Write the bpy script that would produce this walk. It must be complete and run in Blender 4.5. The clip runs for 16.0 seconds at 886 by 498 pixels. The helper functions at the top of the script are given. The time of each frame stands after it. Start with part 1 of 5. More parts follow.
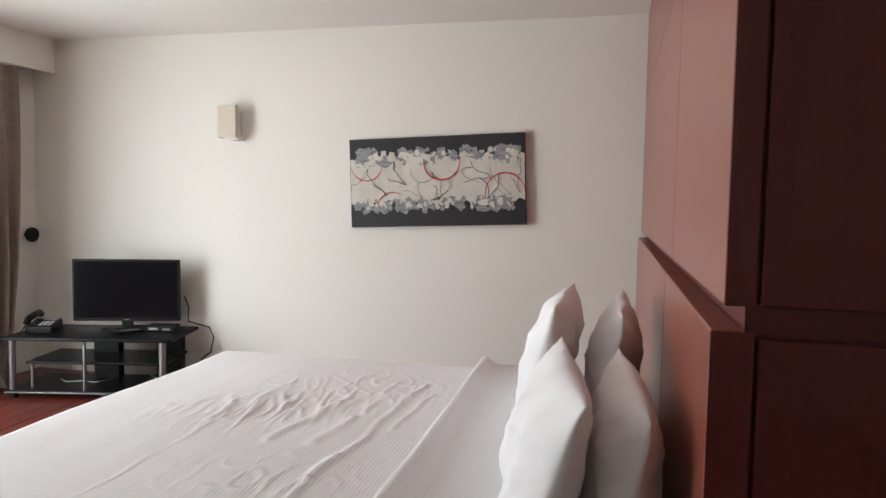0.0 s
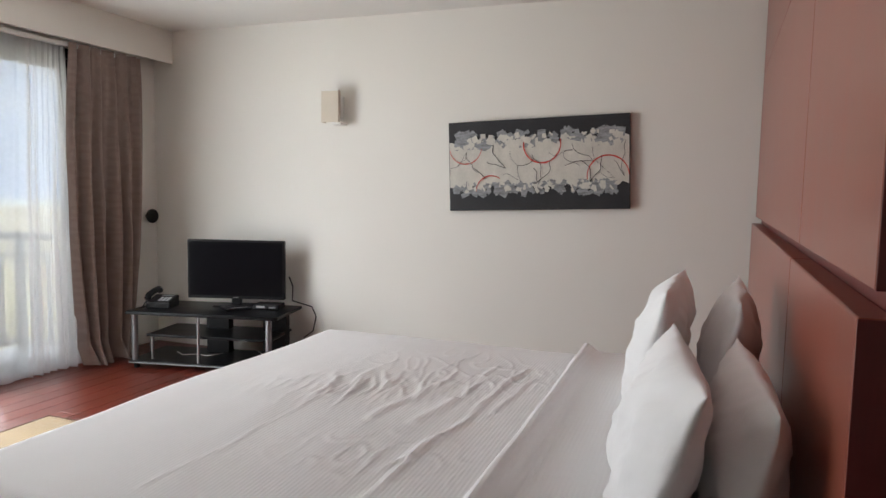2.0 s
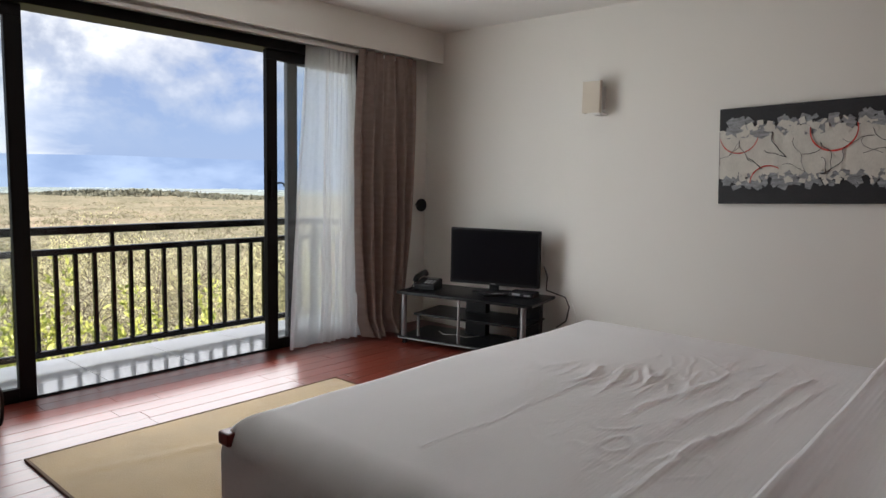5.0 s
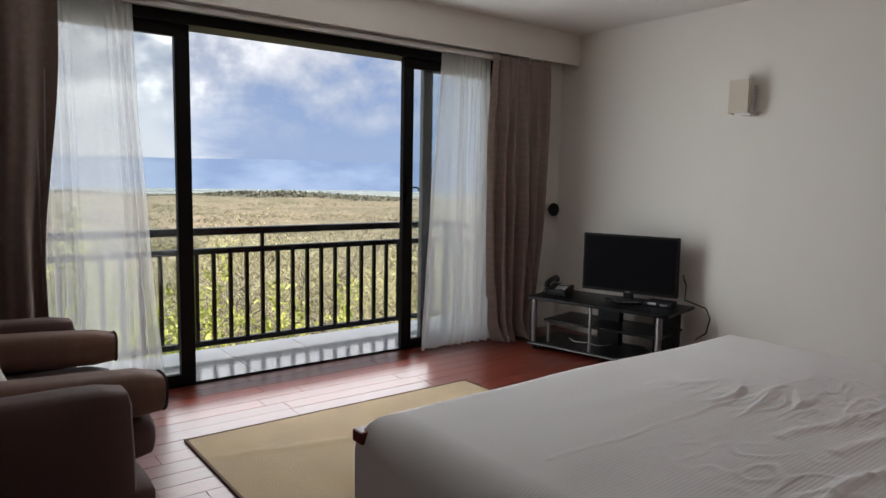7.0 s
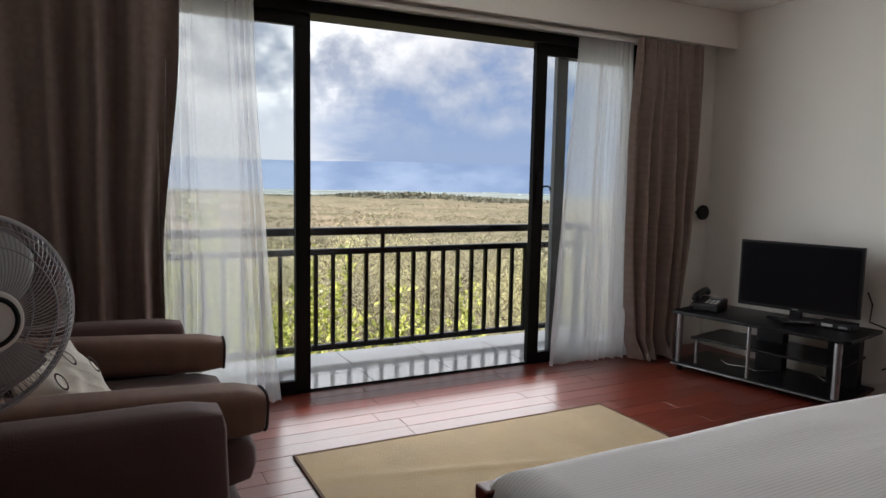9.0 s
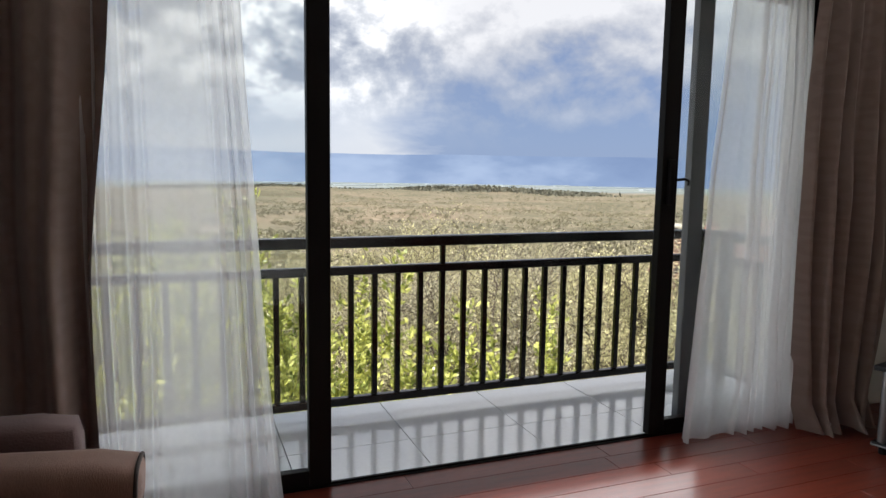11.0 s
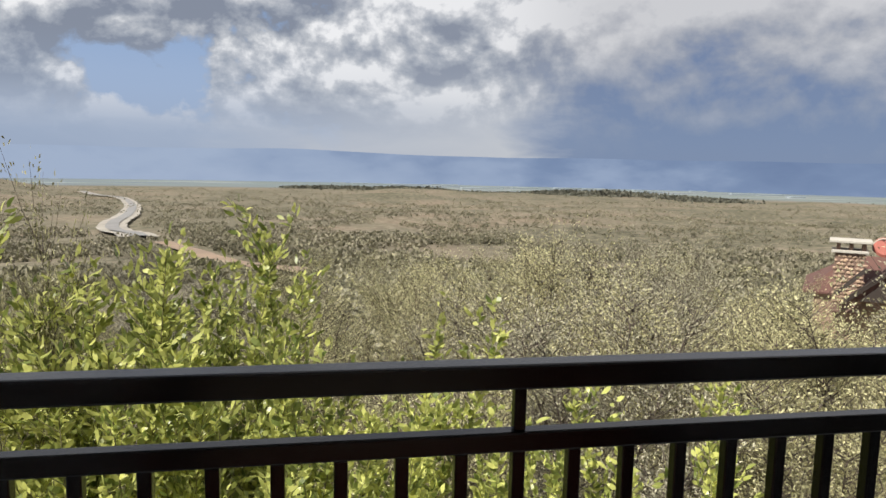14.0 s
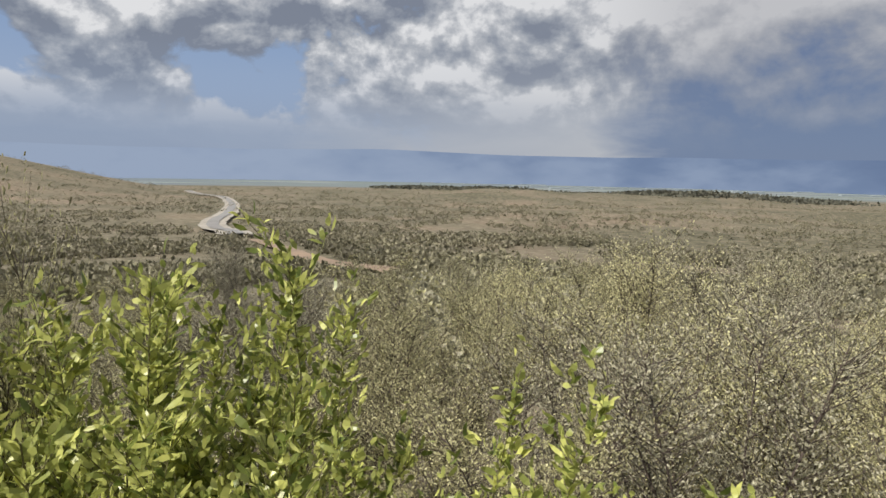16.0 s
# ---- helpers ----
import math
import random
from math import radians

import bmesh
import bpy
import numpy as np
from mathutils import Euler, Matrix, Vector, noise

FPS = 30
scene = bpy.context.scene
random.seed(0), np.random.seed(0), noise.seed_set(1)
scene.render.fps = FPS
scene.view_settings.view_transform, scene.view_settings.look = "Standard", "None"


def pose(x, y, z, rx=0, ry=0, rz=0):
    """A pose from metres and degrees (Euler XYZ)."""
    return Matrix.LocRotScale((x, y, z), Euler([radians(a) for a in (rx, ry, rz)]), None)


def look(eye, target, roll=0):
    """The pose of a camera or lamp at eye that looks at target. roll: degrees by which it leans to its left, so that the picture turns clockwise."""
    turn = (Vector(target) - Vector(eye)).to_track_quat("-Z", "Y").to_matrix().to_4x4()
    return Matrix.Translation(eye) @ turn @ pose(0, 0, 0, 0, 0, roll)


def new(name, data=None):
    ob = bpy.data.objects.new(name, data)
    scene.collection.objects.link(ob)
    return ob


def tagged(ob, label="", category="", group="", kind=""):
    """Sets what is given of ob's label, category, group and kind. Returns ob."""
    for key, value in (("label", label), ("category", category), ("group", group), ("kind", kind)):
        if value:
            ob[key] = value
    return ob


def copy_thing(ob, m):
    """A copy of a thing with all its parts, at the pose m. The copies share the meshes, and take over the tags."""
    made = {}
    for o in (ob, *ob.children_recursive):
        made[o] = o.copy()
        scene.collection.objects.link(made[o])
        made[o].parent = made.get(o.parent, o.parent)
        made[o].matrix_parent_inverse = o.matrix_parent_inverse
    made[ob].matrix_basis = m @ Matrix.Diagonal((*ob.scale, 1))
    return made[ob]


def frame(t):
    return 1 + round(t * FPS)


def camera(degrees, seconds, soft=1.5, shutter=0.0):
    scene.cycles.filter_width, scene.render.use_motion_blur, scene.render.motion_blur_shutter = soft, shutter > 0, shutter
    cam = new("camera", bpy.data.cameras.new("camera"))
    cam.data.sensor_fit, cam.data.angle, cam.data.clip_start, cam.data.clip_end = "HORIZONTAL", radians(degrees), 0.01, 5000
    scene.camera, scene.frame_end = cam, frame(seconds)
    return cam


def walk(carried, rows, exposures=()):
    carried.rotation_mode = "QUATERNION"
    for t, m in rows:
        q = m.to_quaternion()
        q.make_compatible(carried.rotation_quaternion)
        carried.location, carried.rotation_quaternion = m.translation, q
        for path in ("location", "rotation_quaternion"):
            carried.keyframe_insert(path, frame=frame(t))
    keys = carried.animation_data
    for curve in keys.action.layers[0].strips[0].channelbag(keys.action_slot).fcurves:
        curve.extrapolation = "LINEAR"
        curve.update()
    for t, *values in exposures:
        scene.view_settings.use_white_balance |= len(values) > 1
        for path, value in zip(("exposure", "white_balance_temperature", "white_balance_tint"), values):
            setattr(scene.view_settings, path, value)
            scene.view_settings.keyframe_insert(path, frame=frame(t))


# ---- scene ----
cam = camera(66.4, 16.0)

EXPOSURES = [(0.0, 2.50), (1.0, 2.45), (2.0, 2.20), (3.5, 1.80), (4.5, 1.62), (7.0, 1.28), (9.0, 1.22), (11.5, 1.02), (12.5, 0.80), (13.3, 0.66), (14.0, 0.52), (14.7, 0.42), (16.0, 0.30)]
PATH = [
    (0.0, pose(0.973, -1.996, 1.285, 86.27, -0.97, 12.80)),
    (0.5, pose(0.971, -1.980, 1.275, 86.02, -1.10, 14.10)),
    (1.0, pose(0.966, -1.980, 1.269, 85.77, -1.10, 16.04)),
    (1.5, pose(0.947, -1.978, 1.267, 85.39, -1.08, 18.25)),
    (2.0, pose(0.938, -1.973, 1.268, 84.95, -1.09, 20.76)),
    (2.5, pose(0.931, -1.978, 1.269, 84.59, -1.12, 23.41)),
    (3.0, pose(0.922, -1.988, 1.271, 84.27, -1.11, 26.35)),
    (3.5, pose(0.913, -1.994, 1.270, 84.08, -1.02, 30.13)),
    (4.0, pose(0.900, -2.009, 1.259, 84.04, -1.16, 34.37)),
    (4.5, pose(0.897, -2.017, 1.250, 84.01, -1.20, 38.20)),
    (7.0, pose(0.901, -2.017, 1.272, 83.92, -1.04, 52.71)),
    (7.5, pose(0.893, -2.015, 1.265, 83.92, -1.09, 55.50)),
    (8.0, pose(0.878, -1.990, 1.258, 83.97, -0.98, 58.45)),
    (8.5, pose(0.757, -1.927, 1.251, 83.94, -1.34, 60.87)),
    (9.0, pose(0.548, -1.829, 1.243, 83.90, -1.12, 63.07)),
    (11.5, pose(-1.038, -1.113, 1.224, 83.00, -0.99, 69.88)),
    (12.0, pose(-1.387, -0.931, 1.232, 82.84, -1.03, 70.86)),
    (12.5, pose(-1.701, -0.770, 1.241, 82.81, -0.99, 72.11)),
    (13.0, pose(-2.024, -0.623, 1.261, 82.83, -1.09, 73.69)),
    (13.5, pose(-2.333, -0.489, 1.280, 83.06, -1.09, 75.88)),
    (14.0, pose(-2.674, -0.418, 1.270, 83.30, -1.28, 79.59)),
    (14.5, pose(-3.040, -0.327, 1.265, 83.32, -1.11, 82.12)),
    (15.0, pose(-3.390, -0.223, 1.257, 83.45, -1.19, 84.22)),
    (15.5, pose(-3.665, -0.180, 1.261, 83.52, -1.21, 85.96)),
    (16.0, pose(-3.900, -0.155, 1.270, 83.15, -1.18, 86.98)),
]
walk(cam, PATH, EXPOSURES)

# ---- light ----
world = bpy.data.worlds.new("sky")
scene.world = world
world.use_nodes = True
SUN_EL, SUN_AZ = radians(51), radians(155)
wn, wl = world.node_tree.nodes, world.node_tree.links
wn.clear()


def wnode(kind, **kw):
    n = wn.new(kind)
    for k, val in kw.items():
        if k == "op":
            n.operation = val
        elif k == "blend":
            n.blend_type = val
    return n


w_out, w_bg = wn.new("ShaderNodeOutputWorld"), wn.new("ShaderNodeBackground")
sky = wn.new("ShaderNodeTexSky")
sky.sky_type, sky.sun_disc = "NISHITA", False
sky.sun_elevation, sky.sun_rotation = SUN_EL, SUN_AZ
sky.altitude, sky.air_density, sky.dust_density = 1900, 1.0, 2.0
co = wn.new("ShaderNodeTexCoord")
sep = wn.new("ShaderNodeSeparateXYZ")
wl.new(co.outputs["Generated"], sep.inputs[0])


def wmath(op, a, b=None, c=None):
    n = wn.new("ShaderNodeMath")
    n.operation = op
    for i, val in enumerate((a, b, c)):
        if val is None:
            continue
        if isinstance(val, (int, float)):
            n.inputs[i].default_value = val
        else:
            wl.new(val, n.inputs[i])
    return n.outputs[0]


def wramp(fac, stops, mode="LINEAR"):
    n = wn.new("ShaderNodeValToRGB")
    n.color_ramp.interpolation = mode
    el = n.color_ramp.elements
    el[0].position, el[0].color = stops[0][0], (*stops[0][1], 1)
    el[1].position, el[1].color = stops[-1][0], (*stops[-1][1], 1)
    for p, c in stops[1:-1]:
        e = el.new(p)
        e.color = (*c, 1)
    wl.new(fac, n.inputs[0])
    return n.outputs[0]


def wmix(fac, a, b):
    n = wn.new("ShaderNodeMix")
    n.data_type = "RGBA"
    for s_, val in ((n.inputs[0], fac), (n.inputs[6], a), (n.inputs[7], b)):
        if isinstance(val, (int, float)):
            s_.default_value = val
        elif isinstance(val, tuple):
            s_.default_value = (*val, 1)
        else:
            wl.new(val, s_)
    return n.outputs[2]


# clouds lie on a level sheet: the way up is divided out, so that they flatten towards the horizon
up = wmath("ADD", wmath("MAXIMUM", sep.outputs[2], 0.0), 0.16)
comb = wn.new("ShaderNodeCombineXYZ")
wl.new(wmath("DIVIDE", sep.outputs[0], up), comb.inputs[0])
wl.new(wmath("DIVIDE", sep.outputs[1], up), comb.inputs[1])


def wnoise(vec, scale, detail, rough, dist=0.0, off=(0, 0, 0)):
    m = wn.new("ShaderNodeMapping")
    m.inputs["Location"].default_value = off
    wl.new(vec, m.inputs[0])
    n = wn.new("ShaderNodeTexNoise")
    n.inputs["Scale"].default_value, n.inputs["Detail"].default_value = scale, detail
    n.inputs["Roughness"].default_value, n.inputs["Distortion"].default_value = rough, dist
    wl.new(m.outputs[0], n.inputs["Vector"])
    return n.outputs[0]


puff = wn.new("ShaderNodeVectorMath")
puff.operation = "MULTIPLY"
puff.inputs[1].default_value = (1.0, 1.0, 1.35)
wl.new(co.outputs["Generated"], puff.inputs[0])
n0 = wnoise(puff.outputs[0], 6.4, 12, 0.55, 0.12, (0.0, 0.31, 0.0))
n1 = wnoise(puff.outputs[0], 6.4, 12, 0.55, 0.12, (0.0, 0.31, 0.035))
broad = wnoise(puff.outputs[0], 2.1, 4, 0.5, 0.0, (4.2, 1.0, 0.0))
sheet = wnoise(comb.outputs[0], 0.8, 6, 0.55, 0.3, (3.1, 1.7, 0))
# rain falls from dark cloud in the north-west, broken cumulus stands in the west and south-west
rain = wramp(sep.outputs[1], [(0.0, (0, 0, 0)), (0.20, (0.12, 0.12, 0.12)), (0.42, (1, 1, 1)), (1.0, (1, 1, 1))], "EASE")
high = wramp(sep.outputs[2], [(0.03, (0, 0, 0)), (0.11, (1, 1, 1)), (1.0, (1, 1, 1))])
cover = wramp(wmath("ADD", wmath("ADD", n0, wmath("MULTIPLY", broad, 0.35)), wmath("MULTIPLY", rain, 0.6)),
              [(0.545, (0, 0, 0)), (0.60, (1, 1, 1)), (1.0, (1, 1, 1))])
lit = wmath("ADD", wmath("MULTIPLY", wmath("SUBTRACT", n0, n1), 4.6), wmath("MULTIPLY", wmath("SUBTRACT", broad, 0.5), 0.9))
body = wramp(wmath("ADD", lit, 0.5), [(0.16, (0.25, 0.28, 0.35)), (0.40, (0.39, 0.42, 0.48)), (0.60, (0.56, 0.58, 0.62)), (0.84, (0.95, 0.95, 0.96))])
rainy = wramp(wmath("ADD", wmath("MULTIPLY_ADD", lit, 0.45, 0.05), wmath("MULTIPLY", sep.outputs[2], 3.3)),
              [(0.2, (0.18, 0.24, 0.39)), (0.42, (0.32, 0.35, 0.43)), (0.62, (0.48, 0.49, 0.53)), (0.85, (0.66, 0.66, 0.68))])
streak = wramp(sheet, [(0.40, (0.40, 0.46, 0.58)), (0.62, (0.66, 0.69, 0.76))])
cloud = wmix(rain, wmix(high, streak, body), rainy)
clear = wramp(sep.outputs[2], [(0.0, (0.42, 0.53, 0.74)), (0.12, (0.36, 0.48, 0.70)), (0.3, (0.17, 0.30, 0.56)), (1.0, (0.08, 0.18, 0.42))])
haze = wramp(sep.outputs[2], [(0.0, (1, 1, 1)), (0.04, (0.9, 0.9, 0.9)), (0.10, (0.35, 0.35, 0.35)), (0.17, (0, 0, 0))])
seen = wmix(cover, clear, cloud)
glow = wramp(wmath("ADD", sep.outputs[1], wmath("MULTIPLY", sheet, 0.3)), [(0.0, (0.33, 0.41, 0.57)), (0.16, (0.47, 0.51, 0.60)), (0.42, (0.56, 0.58, 0.63)), (0.52, (0.19, 0.26, 0.42))])
seen = wmix(wmath("MULTIPLY", haze, 0.96), seen, glow)
nish = wn.new("ShaderNodeVectorMath")
nish.operation = "SCALE"
nish.inputs["Scale"].default_value = 0.007
wl.new(sky.outputs[0], nish.inputs[0])
tot = wn.new("ShaderNodeVectorMath")
tot.operation = "ADD"
wl.new(seen, tot.inputs[0])
wl.new(nish.outputs[0], tot.inputs[1])
wl.new(tot.outputs[0], w_bg.inputs[0])
w_bg.inputs[1].default_value = 0.62
wl.new(w_bg.outputs[0], w_out.inputs[0])

sun = new("sun", bpy.data.lights.new("sun", "SUN"))
sun.data.energy, sun.data.angle, sun.data.color = 5.0, radians(0.6), (1.0, 0.95, 0.86)
sun.matrix_world = look((0.35, -0.75, 1.02), (0, 0, 0))
# daylight coming in through the opening of the sliding door
day = new("window_light", bpy.data.lights.new("window_light", "AREA"))
day.data.shape, day.data.size, day.data.size_y, day.data.energy = "RECTANGLE", 1.8, 2.0, 19
day.data.color = (0.94, 0.975, 1.0)
day.matrix_world = look((-2.92, -0.10, 1.08), (0.0, -0.10, 1.02))

# the same daylight behind each sheer curtain
for y_ in (-1.28, 1.17):
    side_day = new("window_light", bpy.data.lights.new("window_light", "AREA"))
    side_day.data.shape, side_day.data.size, side_day.data.size_y, side_day.data.energy = "RECTANGLE", 0.70, 2.0, 1.2
    side_day.data.color = (1.0, 0.98, 0.98)
    side_day.matrix_world = look((-3.27, y_, 1.08), (0.0, y_, 1.08))


# ---- materials ----
def ramp_stops(el, stops):
    el[0].position, el[0].color = stops[0][0], (*stops[0][1], 1)
    el[1].position, el[1].color = stops[-1][0], (*stops[-1][1], 1)
    for p, c in stops[1:-1]:
        el.new(p).color = (*c, 1)


def mat(name, color, rough=0.6, metal=0.0, vary=0.12, scale=8.0, grain=60.0, bump=0.1, stretch=(1, 1, 1), each=0.0, spec=0.5, coat=0.0, fuzz=0.0):
    m = bpy.data.materials.new(name)
    m.use_nodes = True
    t = m.node_tree
    b = t.nodes["Principled BSDF"]
    b.inputs["Metallic"].default_value, b.inputs["Specular IOR Level"].default_value = metal, spec
    b.inputs["Coat Weight"].default_value, b.inputs["Coat Roughness"].default_value = coat, 0.12
    b.inputs["Sheen Weight"].default_value = fuzz
    tc, mp = t.nodes.new("ShaderNodeTexCoord"), t.nodes.new("ShaderNodeMapping")
    mp.inputs["Scale"].default_value = stretch
    t.links.new(tc.outputs["Object"], mp.inputs[0])
    ns = []
    for sc_, det in ((scale, 4), (grain, 5)):
        n = t.nodes.new("ShaderNodeTexNoise")
        n.inputs["Scale"].default_value, n.inputs["Detail"].default_value = sc_, det
        t.links.new(mp.outputs[0], n.inputs["Vector"])
        ns.append(n.outputs[0])
    add = t.nodes.new("ShaderNodeMath")
    add.operation = "MULTIPLY_ADD"
    t.links.new(ns[0], add.inputs[0])
    add.inputs[1].default_value = 0.6
    half = t.nodes.new("ShaderNodeMath")
    half.operation = "MULTIPLY"
    half.inputs[1].default_value = 0.4
    t.links.new(ns[1], half.inputs[0])
    t.links.new(half.outputs[0], add.inputs[2])
    r = t.nodes.new("ShaderNodeValToRGB")
    lo = tuple(max(0, c * (1 - vary)) for c in color)
    hi = tuple(min(1, c * (1 + vary)) for c in color)
    ramp_stops(r.color_ramp.elements, [(0.3, lo), (0.7, hi)])
    t.links.new(add.outputs[0], r.inputs[0])
    last = r.outputs[0]
    if each:
        oi, hs = t.nodes.new("ShaderNodeObjectInfo"), t.nodes.new("ShaderNodeHueSaturation")
        mr = t.nodes.new("ShaderNodeMapRange")
        mr.inputs[3].default_value, mr.inputs[4].default_value = 1 - each, 1 + each
        t.links.new(oi.outputs["Random"], mr.inputs[0])
        t.links.new(mr.outputs[0], hs.inputs["Value"])
        t.links.new(last, hs.inputs["Color"])
        last = hs.outputs[0]
    t.links.new(last, b.inputs["Base Color"])
    rr = t.nodes.new("ShaderNodeMapRange")
    rr.inputs[3].default_value, rr.inputs[4].default_value = max(0.02, rough * 0.85), min(1, rough * 1.15)
    t.links.new(add.outputs[0], rr.inputs[0])
    t.links.new(rr.outputs[0], b.inputs["Roughness"])
    if bump:
        bp = t.nodes.new("ShaderNodeBump")
        bp.inputs["Strength"].default_value, bp.inputs["Distance"].default_value = bump, 0.01
        t.links.new(ns[1], bp.inputs["Height"])
        t.links.new(bp.outputs[0], b.inputs["Normal"])
    return m


M = {}
M["wall"] = mat("white_wall_paint", (0.78, 0.76, 0.71), 0.75, vary=0.025, scale=1.2, grain=140, bump=0.05)
M["ceil"] = mat("ceiling_paint", (0.80, 0.79, 0.76), 0.8, vary=0.02, scale=1.0, grain=120, bump=0.04)
M["plank"] = mat("red_wood_floor", (0.135, 0.026, 0.015), 0.31, vary=0.35, scale=3, grain=30, bump=0.03, stretch=(14, 1.5, 8), each=0.16, spec=0.42, coat=0.10)
M["gap"] = mat("floor_joint", (0.04, 0.012, 0.008), 0.7, vary=0.2)
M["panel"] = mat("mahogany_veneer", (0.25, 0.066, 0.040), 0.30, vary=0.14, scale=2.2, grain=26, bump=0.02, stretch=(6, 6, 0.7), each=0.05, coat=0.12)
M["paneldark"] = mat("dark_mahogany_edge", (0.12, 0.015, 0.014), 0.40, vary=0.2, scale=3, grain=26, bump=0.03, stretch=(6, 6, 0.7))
M["linen"] = mat("white_cotton", (0.82, 0.81, 0.82), 0.85, vary=0.02, scale=5, grain=300, bump=0.06, fuzz=0.2)
M["crumple"] = mat("crumpled_white_cotton", (0.82, 0.81, 0.81), 0.85, vary=0.02, scale=5, grain=9, bump=0.8, stretch=(1.0, 1.0, 0.45), fuzz=0.2)
M["alu"] = mat("dark_bronze_aluminium", (0.007, 0.006, 0.006), 0.5, vary=0.25, scale=6, grain=90, bump=0.02, spec=0.12)
M["alu2"] = mat("lighter_grey_aluminium", (0.075, 0.08, 0.088), 0.45, vary=0.2, scale=6, grain=90, bump=0.02, spec=0.4)
M["railm"] = mat("dark_painted_steel", (0.009, 0.007, 0.007), 0.2, vary=0.3, scale=9, grain=90, bump=0.02, spec=0.4)
M["tile"] = mat("pale_balcony_tile", (0.74, 0.75, 0.76), 0.10, vary=0.06, scale=2.5, grain=40, bump=0.012, each=0.03, spec=0.9, coat=0.6)
M["grout"] = mat("grey_grout", (0.22, 0.22, 0.22), 0.9)
M["black"] = mat("black_laminate", (0.005, 0.005, 0.006), 0.32, vary=0.3, scale=12, grain=200, bump=0.02, spec=0.15)
M["plastic"] = mat("black_plastic", (0.006, 0.006, 0.007), 0.4, vary=0.3, scale=12, grain=200, bump=0.02, spec=0.25)
M["screen"] = mat("tv_screen", (0.006, 0.006, 0.008), 0.16, vary=0.1, bump=0, spec=0.12)
M["silver"] = mat("brushed_silver_tube", (0.26, 0.26, 0.27), 0.42, metal=0.9, vary=0.1, grain=120, bump=0.02)
M["rug"] = mat("ochre_woven_rug", (0.30, 0.20, 0.085), 0.95, vary=0.16, scale=5, grain=180, bump=0.4, fuzz=0.3)
M["rugedge"] = mat("rug_binding", (0.10, 0.055, 0.03), 0.95, vary=0.2, grain=180, bump=0.3)
M["sofa"] = mat("taupe_sofa_fabric", (0.088, 0.048, 0.045), 0.9, vary=0.14, scale=6, grain=220, bump=0.25, fuzz=0.08)
M["bolster"] = mat("brown_bolster_fabric", (0.15, 0.078, 0.056), 0.85, vary=0.22, scale=6, grain=120, bump=0.25, stretch=(1, 4, 1), fuzz=0.08)
M["piping"] = mat("dark_piping", (0.03, 0.018, 0.015), 0.85)
M["cream"] = mat("cream_cushion_fabric", (0.55, 0.51, 0.45), 0.9, vary=0.08, grain=200, bump=0.2)
M["shade"] = mat("cream_lamp_shade", (0.62, 0.56, 0.47), 0.9, vary=0.06, grain=240, bump=0.15)
M["whitep"] = mat("white_plastic", (0.72, 0.71, 0.68), 0.4, vary=0.04, grain=80, bump=0.02)
M["greyp"] = mat("grey_plastic", (0.36, 0.36, 0.37), 0.4, vary=0.06, grain=80, bump=0.02)
M["wire"] = mat("grey_wire", (0.30, 0.29, 0.31), 0.4, metal=0.5, vary=0.1)
M["paintblack"] = mat("black_acrylic", (0.014, 0.014, 0.017), 0.6, vary=0.4, scale=9, grain=70, bump=0.2)
M["paintwhite"] = mat("offwhite_acrylic", (0.60, 0.58, 0.52), 0.6, vary=0.14, scale=7, grain=60, bump=0.3, stretch=(2, 1, 1))
M["paintgrey"] = mat("scraped_grey_acrylic", (0.26, 0.27, 0.28), 0.6, vary=0.6, scale=16, grain=60, bump=0.3, stretch=(1, 1, 4))
M["paintred"] = mat("red_acrylic", (0.55, 0.045, 0.03), 0.5, vary=0.25, scale=30, grain=60, bump=0.2)
M["render"] = mat("outside_wall_paint", (0.62, 0.58, 0.50), 0.85, vary=0.06, scale=2, grain=100, bump=0.1)


def glass(name):
    m = bpy.data.materials.new(name)
    m.use_nodes = True
    t = m.node_tree
    t.nodes.clear()
    o, mx = t.nodes.new("ShaderNodeOutputMaterial"), t.nodes.new("ShaderNodeMixShader")
    tr, gl, lw = t.nodes.new("ShaderNodeBsdfTransparent"), t.nodes.new("ShaderNodeBsdfGlossy"), t.nodes.new("ShaderNodeLayerWeight")
    pw, sc_ = t.nodes.new("ShaderNodeMath"), t.nodes.new("ShaderNodeMath")
    tr.inputs[0].default_value = (0.93, 0.95, 0.95, 1)
    gl.inputs["Roughness"].default_value = 0.02
    lw.inputs[0].default_value = 0.5
    pw.operation, sc_.operation = "POWER", "MULTIPLY_ADD"
    pw.inputs[1].default_value = 4
    sc_.inputs[1].default_value, sc_.inputs[2].default_value = 0.5, 0.03
    t.links.new(lw.outputs["Facing"], pw.inputs[0])
    t.links.new(pw.outputs[0], sc_.inputs[0])
    t.links.new(sc_.outputs[0], mx.inputs[0])
    t.links.new(tr.outputs[0], mx.inputs[1])
    t.links.new(gl.outputs[0], mx.inputs[2])
    t.links.new(mx.outputs[0], o.inputs[0])
    return m


M["glass"] = glass("window_glass")


